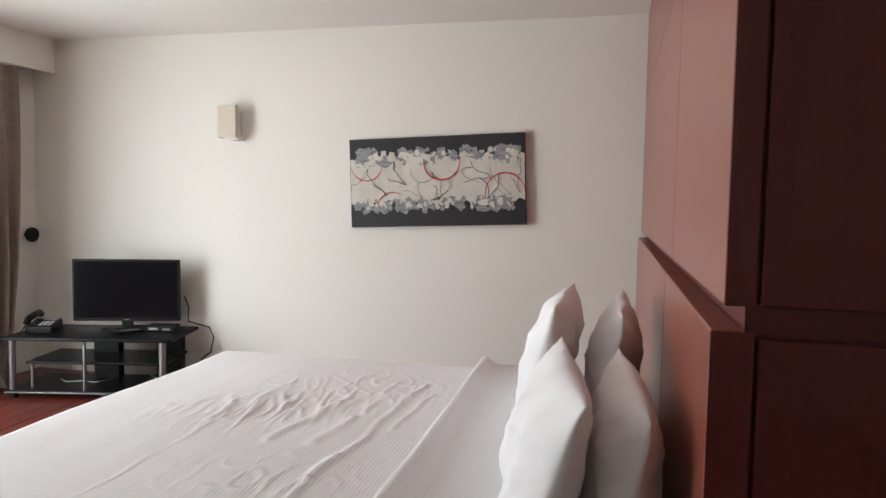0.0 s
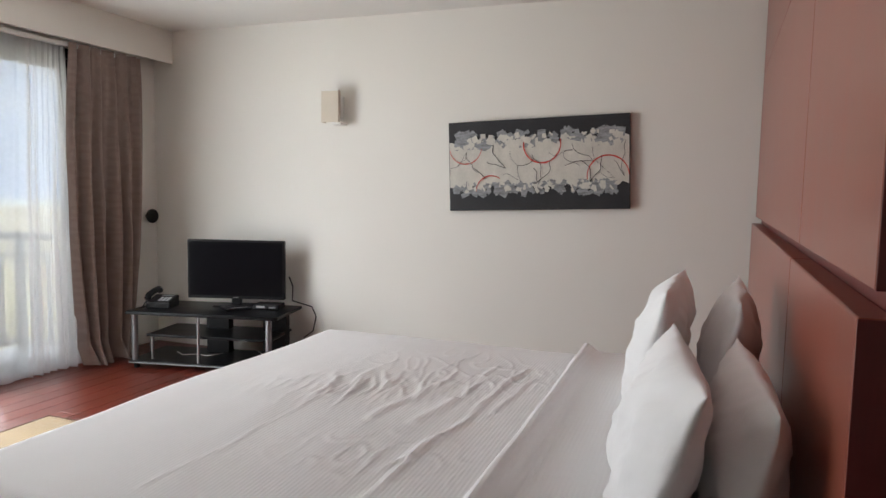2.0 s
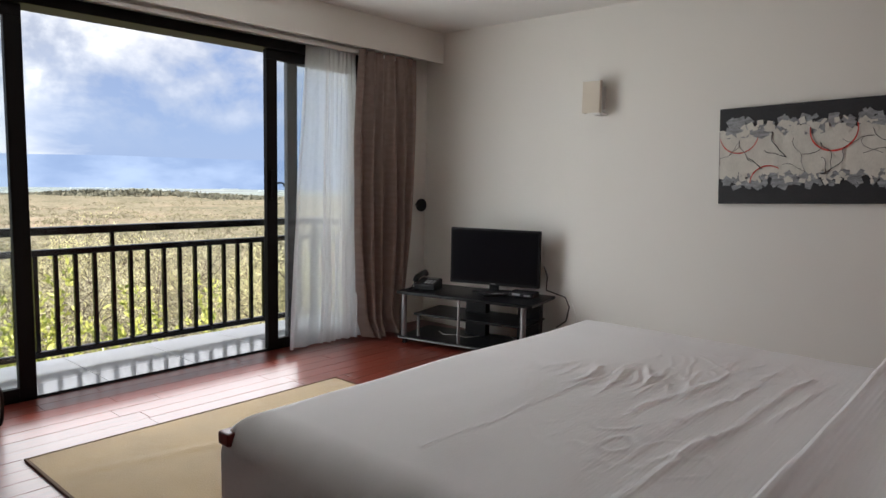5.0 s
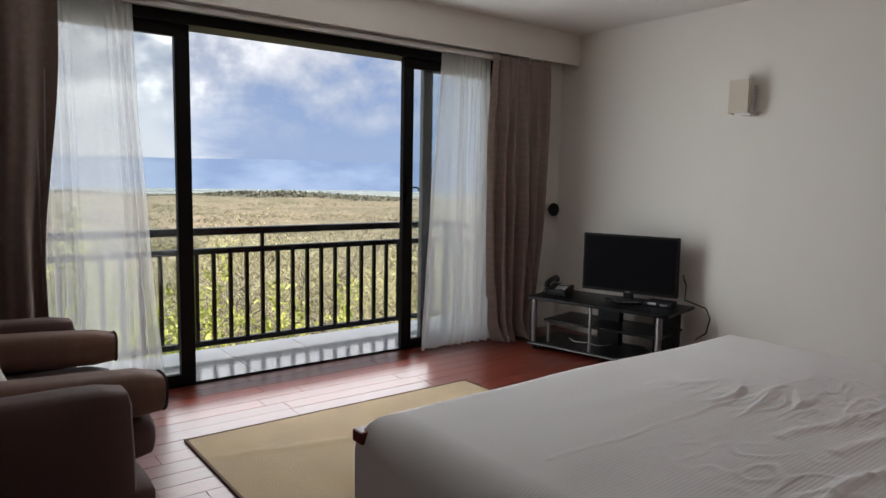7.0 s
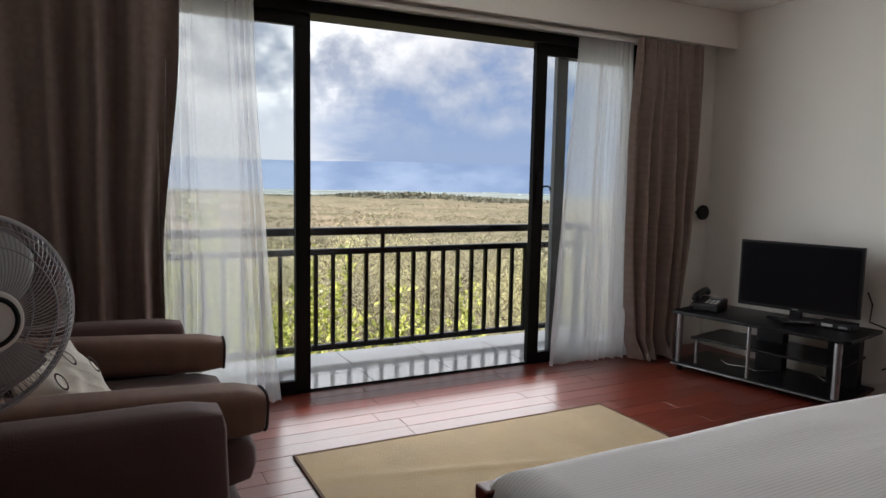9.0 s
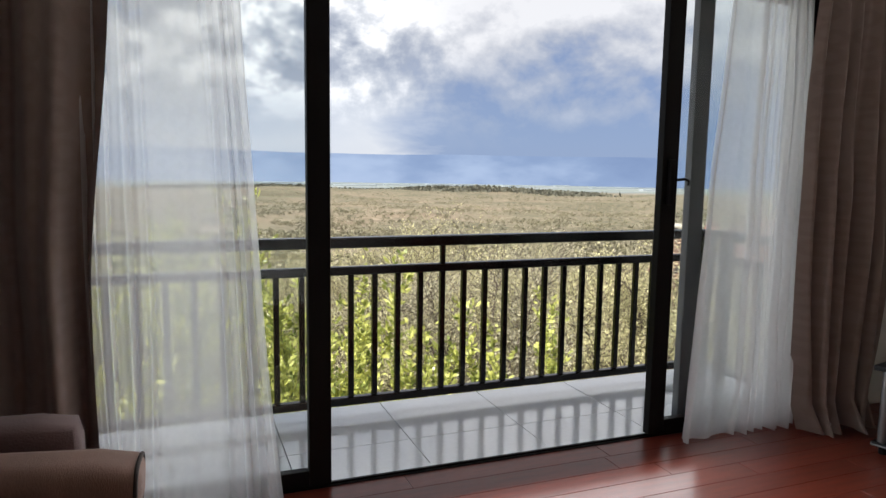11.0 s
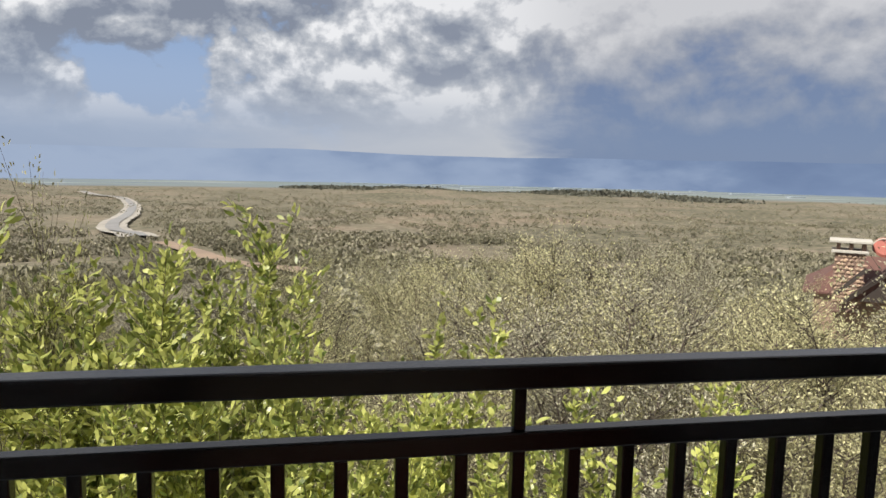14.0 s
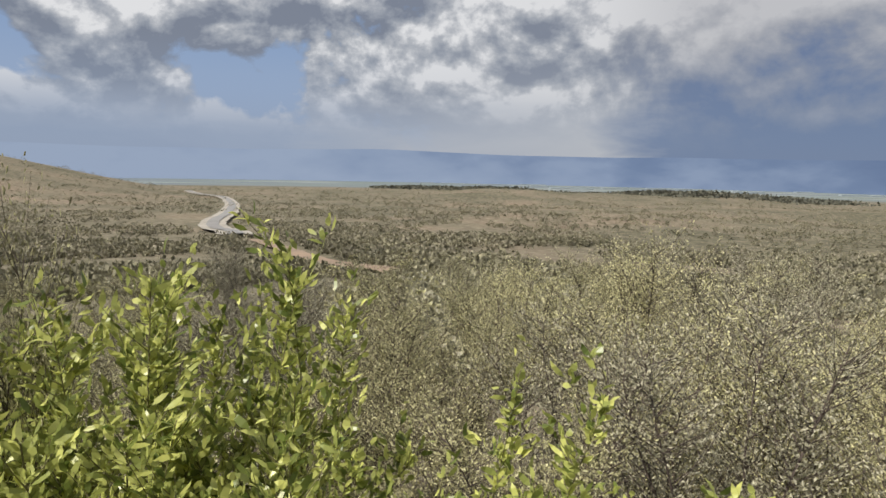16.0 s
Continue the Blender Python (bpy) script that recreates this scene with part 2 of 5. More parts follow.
def cloth(name, color, through_=0.35, open_=0.0, pattern=0.0):
    """Cloth that lets light through; open_: how far the weave is open."""
    m = bpy.data.materials.new(name)
    m.use_nodes = True
    t = m.node_tree
    t.nodes.clear()
    o = t.nodes.new("ShaderNodeOutputMaterial")
    df, tl, mx = t.nodes.new("ShaderNodeBsdfDiffuse"), t.nodes.new("ShaderNodeBsdfTranslucent"), t.nodes.new("ShaderNodeMixShader")
    tc, wv = t.nodes.new("ShaderNodeTexCoord"), t.nodes.new("ShaderNodeTexNoise")
    wv.inputs["Scale"].default_value, wv.inputs["Detail"].default_value = (9 if pattern else 40), 3
    t.links.new(tc.outputs["Object"], wv.inputs["Vector"])
    r = t.nodes.new("ShaderNodeValToRGB")
    lo = tuple(c * (0.985 - pattern) for c in color)
    hi = tuple(min(1, c * (1.01 + pattern)) for c in color)
    ramp_stops(r.color_ramp.elements, [(0.44, lo), (0.56, hi)])
    t.links.new(wv.outputs[0], r.inputs[0])
    t.links.new(r.outputs[0], df.inputs[0])
    t.links.new(r.outputs[0], tl.inputs[0])
    mx.inputs[0].default_value = through_
    t.links.new(df.outputs[0], mx.inputs[1])
    t.links.new(tl.outputs[0], mx.inputs[2])
    last = mx
    if open_:
        tp, m2 = t.nodes.new("ShaderNodeBsdfTransparent"), t.nodes.new("ShaderNodeMixShader")
        m2.inputs[0].default_value = open_
        t.links.new(mx.outputs[0], m2.inputs[1])
        t.links.new(tp.outputs[0], m2.inputs[2])
        last = m2
    t.links.new(last.outputs[0], o.inputs[0])
    return m


def brocade(name, color):
    """Curtain cloth with a woven pattern of rings, a little glossier than the ground."""
    m = mat(name, color, 0.62, vary=0.10, scale=3, grain=260, bump=0.12, fuzz=0.25)
    t = m.node_tree
    b = t.nodes["Principled BSDF"]
    tc, mp, vo = t.nodes.new("ShaderNodeTexCoord"), t.nodes.new("ShaderNodeMapping"), t.nodes.new("ShaderNodeTexVoronoi")
    mp.inputs["Scale"].default_value = (0.0, 1.0, 0.8)
    vo.inputs["Scale"].default_value, vo.inputs["Randomness"].default_value = 13, 0.3
    t.links.new(tc.outputs["Object"], mp.inputs[0])
    t.links.new(mp.outputs[0], vo.inputs["Vector"])
    r = t.nodes.new("ShaderNodeValToRGB")
    ramp_stops(r.color_ramp.elements, [(0.18, (0, 0, 0)), (0.28, (1, 1, 1)), (0.40, (1, 1, 1)), (0.48, (0, 0, 0))])
    t.links.new(vo.outputs["Distance"], r.inputs[0])
    old = b.inputs["Base Color"].links[0].from_socket
    mx = t.nodes.new("ShaderNodeMix")
    mx.data_type, mx.blend_type = "RGBA", "MULTIPLY"
    mx.inputs[7].default_value = (0.91, 0.89, 0.88, 1)
    t.links.new(r.outputs[0], mx.inputs[0])
    t.links.new(old, mx.inputs[6])
    t.links.new(mx.outputs[2], b.inputs["Base Color"])
    return m


M["sheer"] = cloth("white_voile", (0.95, 0.94, 0.95), 0.72, 0.38)
M["drape"] = brocade("beige_brown_brocade", (0.255, 0.19, 0.165))


# ---- building blocks ----
def mesh_of(name, bm, material, smooth=False):
    me = bpy.data.meshes.new(name)
    bm.to_mesh(me)
    bm.free()
    for m_ in material if isinstance(material, (list, tuple)) else [material]:
        me.materials.append(m_)
    if smooth:
        me.polygons.foreach_set("use_smooth", [True] * len(me.polygons))
    return me


def part(name, bm, material, parent=None, label="", smooth=False):
    ob = new(name, mesh_of(name, bm, material, smooth))
    ob.parent = parent
    return tagged(ob, label)


def thing(name, label, category, group="", at=None, kind=""):
    ob = new(name)
    ob.empty_display_size = 0.1
    if at is not None:
        ob.matrix_basis = at
    return tagged(ob, label, category, group, kind)


def box(x0, x1, y0, y1, z0, z1, bevel=0.0, seg=2, bm=None):
    own = bm is None
    one = bmesh.new()
    bmesh.ops.create_cube(one, size=1)
    bmesh.ops.scale(one, vec=(x1 - x0, y1 - y0, z1 - z0), verts=one.verts)
    bmesh.ops.translate(one, vec=((x0 + x1) / 2, (y0 + y1) / 2, (z0 + z1) / 2), verts=one.verts)
    if bevel:
        bmesh.ops.bevel(one, geom=one.edges[:], offset=bevel, segments=seg, profile=0.5, affect="EDGES")
    if own:
        return one
    tmp = bpy.data.meshes.new("tmp")
    one.to_mesh(tmp)
    one.free()
    bm.from_mesh(tmp)
    bpy.data.meshes.remove(tmp)
    return bm


def cyl(r, h, seg=24, r2=None, bevel=0.0, at=(0, 0, 0), turn=None, bm=None):
    one = bmesh.new()
    bmesh.ops.create_cone(one, cap_ends=True, segments=seg, radius1=r, radius2=r if r2 is None else r2, depth=h)
    if bevel:
        rim = [e for e in one.edges if len(e.link_faces) == 2 and any(len(f.verts) > 4 for f in e.link_faces)]
        bmesh.ops.bevel(one, geom=rim, offset=bevel, segments=2, profile=0.5, affect="EDGES")
    if turn:
        bmesh.ops.transform(one, matrix=turn, verts=one.verts)
    bmesh.ops.translate(one, vec=at, verts=one.verts)
    if bm is None:
        return one
    tmp = bpy.data.meshes.new("tmp")
    one.to_mesh(tmp)
    one.free()
    bm.from_mesh(tmp)
    bpy.data.meshes.remove(tmp)
    return bm


def tube(points, r, seg=8, closed=False, bm=None, taper=1.0):
    """A round rod along points."""
    bm = bm or bmesh.new()
    pts = [Vector(p) for p in points]
    n, rings = len(pts), []
    side_ = None
    for i, p in enumerate(pts):
        d = (pts[(i + 1) % n] - pts[i - 1]) if closed else (pts[min(i + 1, n - 1)] - pts[max(i - 1, 0)])
        d = d.normalized() if d.length else Vector((0, 0, 1))
        if side_ is None:
            side_ = d.orthogonal().normalized()
        side_ = (side_ - d * side_.dot(d)).normalized()
        o_ = d.cross(side_)
        rr_ = r * (1 + (taper - 1) * i / max(1, n - 1))
        rings.append([bm.verts.new(p + (side_ * math.cos(a) + o_ * math.sin(a)) * rr_) for a in [2 * math.pi * k / seg for k in range(seg)]])
    for i in range(n if closed else n - 1):
        a, b = rings[i], rings[(i + 1) % n]
        for k in range(seg):
            bm.faces.new((a[k], a[(k + 1) % seg], b[(k + 1) % seg], b[k]))
    if not closed:
        bm.faces.new(rings[0][::-1])
        bm.faces.new(rings[-1])
    return bm


def grid(nu, nv, fn, closed_u=False):
    bm = bmesh.new()
    vs = [[bm.verts.new(fn(i / (nu - (0 if closed_u else 1)), j / (nv - 1))) for j in range(nv)] for i in range(nu)]
    for i in range(nu if closed_u else nu - 1):
        for j in range(nv - 1):
            a, b = vs[i], vs[(i + 1) % nu]
            bm.faces.new((a[j], b[j], b[j + 1], a[j + 1]))
    return bm


def structure(name, bm, material, label, category, smooth=False):
    return tagged(part(name, bm, material, None, label, smooth), category=category, kind="structure")


# ---- the room ----
XW, YN, YS, XE, ZC = -3.136, 2.30, -4.4, 3.4, 2.444
XP, ZP = -2.968, 2.195
structure("wall_north", box(-3.36, XE + 0.2, YN, YN + 0.2, -0.2, ZC), M["wall"], "plain off-white painted bedroom wall behind the television", "wall")
structure("wall_south", box(-3.36, XE + 0.2, YS - 0.2, YS, -0.2, ZC), M["wall"], "plain off-white painted bedroom wall", "wall")
structure("wall_east", box(XE, XE + 0.2, YS, YN, -0.2, ZC), M["wall"], "plain off-white painted bedroom wall", "wall")
west = box(-3.36, XW, 1.62, YN, -0.2, ZC)
box(-3.36, XW, YS, -1.70, -0.2, ZC, bm=west)
box(-3.36, XW, -1.70, 1.62, 2.13, ZC, bm=west)
box(-3.36, XW, -1.70, 1.62, -0.2, -0.064, bm=west)
structure("wall_west", west, [M["wall"]], "off-white wall with a wide opening for the sliding door", "wall")
structure("ceiling", box(-3.36, XE + 0.2, YS - 0.2, YN + 0.2, ZC, ZC + 0.2), M["ceil"], "plain white painted ceiling", "ceiling")
pel = box(XP, XP + 0.02, YS, YN, ZP, ZC, 0.003)
structure("pelmet", pel, M["wall"], "white painted pelmet box above the curtains", "pelmet")
structure("floor", box(-3.15, XE + 0.2, YS - 0.2, YN + 0.2, -0.2, -0.012), M["gap"], "dark red-brown polished hardwood plank floor", "floor")
tagged(part("curtain_track", box(-3.03, -3.0, -3.4, 1.93, 2.155, 2.185, 0.004), M["whitep"], None, "cream aluminium curtain track under the pelmet"), category="curtain track", kind="structure")

# wood-clad partition behind the bed
HEAD = pose(1.140, -0.95, 0, 0, 0, -1.45)
head = thing("wall_panelling", "tall mahogany veneer panelling behind the bed with a ledge", "panelling", at=HEAD, kind="structure")
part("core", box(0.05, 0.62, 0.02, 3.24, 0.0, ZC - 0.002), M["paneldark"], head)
seams = [0.0, 0.92, 3.245]
for i in range(2):
    a, b = seams[i] + 0.004, seams[i + 1] - 0.004
    part("panel", box(0.0, 0.05, a, b, 0.0, 1.108, 0.004), M["panel"], head)
    part("panel", box(0.018, 0.05, a, b, 1.146, 1.945, 0.002), M["panel"], head)
    part("panel", box(0.018, 0.05, a, b, 1.95, ZC - 0.004, 0.002), M["panel"], head)
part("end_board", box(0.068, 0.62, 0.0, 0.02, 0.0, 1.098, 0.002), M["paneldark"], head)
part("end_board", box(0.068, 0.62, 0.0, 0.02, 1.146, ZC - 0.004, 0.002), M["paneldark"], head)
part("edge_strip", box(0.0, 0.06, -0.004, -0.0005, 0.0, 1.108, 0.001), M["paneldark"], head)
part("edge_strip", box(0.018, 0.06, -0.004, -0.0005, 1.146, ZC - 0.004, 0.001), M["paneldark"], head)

# ---- sliding door ----
door = thing("door_1", "dark bronze aluminium sliding glass door, slid open", "sliding door", kind="structure")
fr = box(-3.30, -3.10, -1.70, 1.62, 2.10, 2.165, 0.003)
part("head_frame", fr, M["alu"], door)
part("sill", box(-3.30, -3.186, -1.70, 1.62, -0.06, -0.036, 0.003), M["tile"], door, "pale tiled outer sill")
part("track", box(-3.186, -3.148, -1.70, 1.62, -0.03, 0.004, 0.003), M["alu"], door)
part("rail_guide", box(-3.172, -3.160, -1.65, 1.57, 0.004, 0.012), M["alu"], door)
for y in (-1.70, 1.57):
    part("jamb", box(-3.30, -3.10, y, y + 0.05, 0.0, 2.10, 0.003), M["alu"], door)


def leaf(y0, y1, x, left, right, metal="alu"):
    lf = part("sliding_panel", box(x - 0.02, x + 0.02, y0, y1, 2.035, 2.10, 0.003), M[metal], door)
    part("bottom_rail", box(x - 0.02, x + 0.02, y0 + left, y1 - right, 0.012, 0.075, 0.003), M[metal], lf)
    part("stile", box(x - 0.022, x + 0.022, y0, y0 + left, 0.012, 2.036, 0.004), M[metal], lf)
    part("stile", box(x - 0.022, x + 0.022, y1 - right, y1, 0.012, 2.036, 0.004), M[metal], lf)
    g = part("pane", box(x - 0.004, x + 0.004, y0 + left, y1 - right, 0.075, 2.036), M["glass"], lf)
    g.visible_shadow = False
    return lf


l1 = leaf(-1.66, -0.775, -3.165, 0.06, 0.085)
l2 = leaf(0.705, 1.57, -3.165, 0.085, 0.06)
leaf(0.925, 1.57, -3.235, 0.085, 0.05, "alu2")
lock = box(-3.14, -3.115, 0.73, 0.752, 1.08, 1.28, 0.004)
part("handle", lock, M["alu"], l2, "flat pull handle")
part("latch", tube([(-3.115, 0.765, 1.19), (-3.08, 0.775, 1.195), (-3.07, 0.79, 1.185), (-3.085, 0.80, 1.17)], 0.006), M["alu"], l2, "small hook latch")

# ---- balcony ----
structure("balcony_slab", box(-4.14, -3.30, -3.2, 2.1, -0.30, -0.062), M["grout"], "concrete balcony slab with pale tiles", "balcony floor")
# unseen overhead slab, added only to keep the sun off the balcony
structure("balcony_sun_block", box(-3.80, -3.36, -7.0, 2.4, 2.55, 2.75), M["render"], "unseen slab added over the balcony to block the sun", "roof")
structure("outside_wall", box(-3.38, -3.362, -3.4, 2.5, -6.0, -0.301), M["render"], "rendered outside wall under the balcony", "wall")
rail = thing("balcony_railing", "dark brown painted steel balcony railing", "railing")
part("top_rail", box(-4.03, -3.97, -3.1, 1.80, 0.822, 0.876, 0.006), M["railm"], rail)
part("middle_rail", box(-4.02, -3.98, -3.1, 1.76, 0.684, 0.728, 0.005), M["railm"], rail)
part("bottom_rail", box(-4.02, -3.98, -3.1, 1.76, 0.008, 0.05, 0.005), M["railm"], rail)
bal = None
for k in range(-24, 14):
    if bal is None:
        bal = part("baluster", box(-0.014, 0.014, -0.014, 0.014, 0.05, 0.684, 0.003), M["railm"], rail)
    else:
        o = new("baluster", bal.data)
        o.parent = rail
        bal = o
    bal.location = (-4.0, 0.124 * k, 0)
for y in (-2.5, 0.0):
    part("short_post", box(-4.012, -3.988, y - 0.013, y + 0.013, 0.728, 0.822, 0.003), M["railm"], rail)
part("corner_post", box(-4.03, -3.97, 1.745, 1.80, -0.06, 0.822, 0.004), M["railm"], rail)
part("return_rail", box(-3.97, -3.38, 1.745, 1.80, 0.822, 0.876, 0.006), M["railm"], rail)
part("return_rail", box(-3.97, -3.38, 1.752, 1.792, 0.684, 0.728, 0.005), M["railm"], rail)
part("return_rail", box(-3.97, -3.38, 1.752, 1.792, 0.008, 0.05, 0.005), M["railm"], rail)
part("return_post", box(-3.87, -3.81, 1.745, 1.80, -0.06, 0.822, 0.004), M["railm"], rail)
for k in range(3):
    part("baluster", box(-3.70 + 0.12 * k, -3.672 + 0.12 * k, 1.758, 1.786, 0.05, 0.684, 0.003), M["railm"], rail)
# ---- rug ----
rug = thing("rug", "flat-woven ochre rug with a dark bound edge on the floor", "rug")


def rug_fn(u, v):
    x, y = -2.29 + u * 1.75, -1.09 + v * 1.70
    z = 0.009 + 0.004 * noise.noise(Vector((x * 2.2, y * 6, 3))) * min(1, 6 * v, 6 * (1 - v), 6 * u)
    ridge = math.exp(-((x + 1.75 - 0.25 * y) / 0.025) ** 2) * max(0, math.sin(3 * v + 0.3)) * 0.006
    return Vector((x, y, z + ridge))


part("weave", grid(70, 60, rug_fn), M["rug"], rug, smooth=True)
for a, b in (((-2.30, -1.10), (-2.285, 0.62)), ((-2.30, -1.10), (-0.54, -1.085)), ((-2.30, 0.605), (-0.54, 0.62)), ((-0.555, -1.10), (-0.54, 0.62))):
    part("binding", box(a[0], b[0], a[1], b[1], 0.001, 0.011, 0.003), M["rugedge"], rug)

# ---- bed ----
bed = thing("bed", "double bed with a dark wooden frame, made with white striped linen", "bed")
part("footboard", box(-0.645, -0.60, -1.07, 0.70, 0.16, 0.54, 0.006), M["paneldark"], bed)
part("foot_rail", box(-0.672, -0.62, -1.118, 0.76, 0.547, 0.583, 0.006), M["paneldark"], bed)
part("side_rail", box(-0.60, 1.14, -1.09, -1.05, 0.18, 0.33, 0.005), M["paneldark"], bed)
part("side_rail", box(-0.60, 1.14, 0.68, 0.72, 0.18, 0.33, 0.005), M["paneldark"], bed)
for x, y in ((-0.625, -1.08), (-0.625, 0.70), (1.05, -1.05), (1.05, 0.67)):
    part("leg", box(x - 0.03, x + 0.03, y - 0.03, y + 0.03, 0.0, 0.18, 0.004), M["paneldark"], bed)
part("mattress", box(-0.605, 1.13, -1.06, 0.69, 0.33, 0.60, 0.05, 3), M["linen"], bed)


# pressed-in creases of the bedspread: end points, half width, height
CREASES = ((0.40, 0.31, 0.36, -0.44, 0.012, 0.016), (0.36, -0.44, 0.345, -0.58, 0.017, 0.020), (0.345, -0.58, 0.33, -0.85, 0.009, 0.012),
           (-0.07, 0.22, -0.105, -0.92, 0.006, 0.005), (0.29, 0.31, 0.30, -0.08, 0.009, 0.010), (0.15, 0.34, 0.12, 0.10, 0.008, 0.006),
           (0.20, 0.05, 0.14, -0.37, 0.014, 0.014), (0.26, -0.36, 0.285, -0.13, 0.015, 0.013), (0.46, 0.18, 0.43, -0.20, 0.010, 0.009))


def crease(x, y):
    """Long soft folds and short creases pressed into the cloth."""
    z = 0.0
    wx, wy = 0.022 * noise.noise(Vector((x * 5, y * 5, 3))), 0.03 * noise.noise(Vector((x * 4, y * 4, 9)))
    for x0, y0, x1, y1, w, h in CREASES:
        dx, dy = x1 - x0, y1 - y0
        k = max(0.0, min(1.0, ((x + wx - x0) * dx + (y - y0) * dy) / (dx * dx + dy * dy)))
        d = math.hypot(x + wx - x0 - k * dx, y - y0 - k * dy)
        if d < 4 * w:
            z += 0.55 * h * (0.65 + 0.7 * noise.noise(Vector((y * 7, x0 * 30, 1)))) * math.exp(-(d / w) ** 2)
    # a rumpled band across the middle, its wrinkles run across the bed
    along = (x + 0.34) * 0.91 + (y + 0.27) * 0.41
    off = -(x + 0.34) * 0.41 + (y + 0.27) * 0.91
    near = math.exp(-((along - 0.38) / 0.27) ** 2 - (off / 0.13) ** 2)
    q = Vector(((x + wx) * 13 + 1.5 * y, (y + wy) * 3.2, 0.3))
    z += 0.0095 * near * max(0, 1 - abs(noise.noise(q)) * 4.5)
    z += 0.005 * near * max(0, 1 - abs(noise.noise(Vector((q.x * 1.9, q.y * 1.7, 4)))) * 4.5)
    # small ticks toward the pillows and the far side
    far = math.exp(-((x - 0.22) / 0.30) ** 2 - ((y - 0.20) / 0.26) ** 2)
    z += 0.004 * far * max(0, 1 - abs(noise.noise(Vector((x * 17 + y * 5, y * 7, 8)))) * 7.0)
    low = math.exp(-((x - 0.25) / 0.20) ** 2 - ((y + 0.60) / 0.12) ** 2)
    z += 0.004 * low * max(0, 1 - abs(noise.noise(Vector((x * 15, y * 9, 2)))) * 5.0)
    z += 0.010 * noise.noise(Vector((x * 1.6, y * 1.6, 1)))
    z += 0.0025 * noise.noise(Vector((x * 9, y * 4, 5)))
    return z


def spread_fn(u, v):
    """The bedspread: flat on top, rounded over the edges and hanging down the sides and the foot."""
    # a: across the bed, b: along it, with the hanging parts folded down
    a, b = -0.92 - 0.36 + v * 2.56, -1.045 + u * 1.705
    hx, hy, top, rad = -0.668, 0.925, 0.632, 0.10
    x = b
    dz = 0.0
    if b < hx + rad:
        s_ = hx + rad - b
        ang = min(s_ / rad, math.pi / 2)
        x = hx + rad - rad * math.sin(ang)
        dz = rad * (1 - math.cos(ang)) + max(0, s_ - rad * math.pi / 2)
    y, sg = a, (1 if a > 0 else -1)
    dy = 0.0
    if abs(a) > hy - rad:
        s_ = abs(a) - (hy - rad)
        ang = min(s_ / rad, math.pi / 2)
        y = sg * (hy - rad + rad * math.sin(ang))
        dy = rad * (1 - math.cos(ang)) + max(0, s_ - rad * math.pi / 2)
    d = max(dz, dy) if min(dz, dy) < 0.02 else math.hypot(dz, dy) * 0.78
    crown = 0.02 * (1 - (y / hy) ** 2) * min(1, (x - hx) / 0.5)
    z = top - d + crown
    yy = y - 0.185
    hang = min(1, d / 0.25)
    z += crease(x, yy) * (1 - hang)
    wob = 0.016 * noise.noise(Vector((x * 5, yy * 5, z * 1.5 + 7))) * hang
    if dz > 0.1:
        x -= abs(wob) * 1.2
    if dy > 0.1:
        y += sg * wob
    return Vector((x, y - 0.185, z))


def linen_material():
    """White cotton with a woven satin stripe across the bed."""
    m = M["linen"].copy()
    m.name = "striped_cotton"
    t = m.node_tree
    b = t.nodes["Principled BSDF"]
    tc, wv = t.nodes.new("ShaderNodeTexCoord"), t.nodes.new("ShaderNodeTexWave")
    wv.wave_type, wv.bands_direction = "BANDS", "X"
    wv.inputs["Scale"].default_value, wv.inputs["Distortion"].default_value = 30, 0.15
    t.links.new(tc.outputs["Object"], wv.inputs["Vector"])
    bp = t.nodes.new("ShaderNodeBump")
    bp.inputs["Strength"].default_value, bp.inputs["Distance"].default_value = 0.17, 0.003
    t.links.new(wv.outputs["Fac"], bp.inputs["Height"])
    t.links.new(bp.outputs[0], b.inputs["Normal"])
    return m


M["stripe"] = linen_material()
spread = tagged(part("bedspread", grid(330, 330, spread_fn), M["stripe"], None, "white striped cotton bedspread, creased, spread over the bed", smooth=True), category="bedspread")


def fold_fn(u, v):
    """The turned-down top sheet, a loose roll at its edge."""
    y = -1.03 + v * 1.70
    w = 0.53 + 0.02 * math.sin(3 * v) + u * 0.50
    lift = 0.030 * math.exp(-((u - 0.05) / 0.06) ** 2) + 0.012
    z = 0.648 + 0.015 * (1 - ((y + 0.185) / 0.9) ** 2) + lift * (1 if u > 0.01 else 0.1) + 0.006 * noise.noise(Vector((w * 7 + y * 2, y * 3, 2)))
    e = max(0, abs(y + 0.185) - 0.80)
    z -= e * e * 14
    return Vector((w, y, z))


tagged(part("top_sheet", grid(40, 70, fold_fn), M["stripe"], None, "white striped top sheet turned down below the pillows", smooth=True), category="bed sheet")


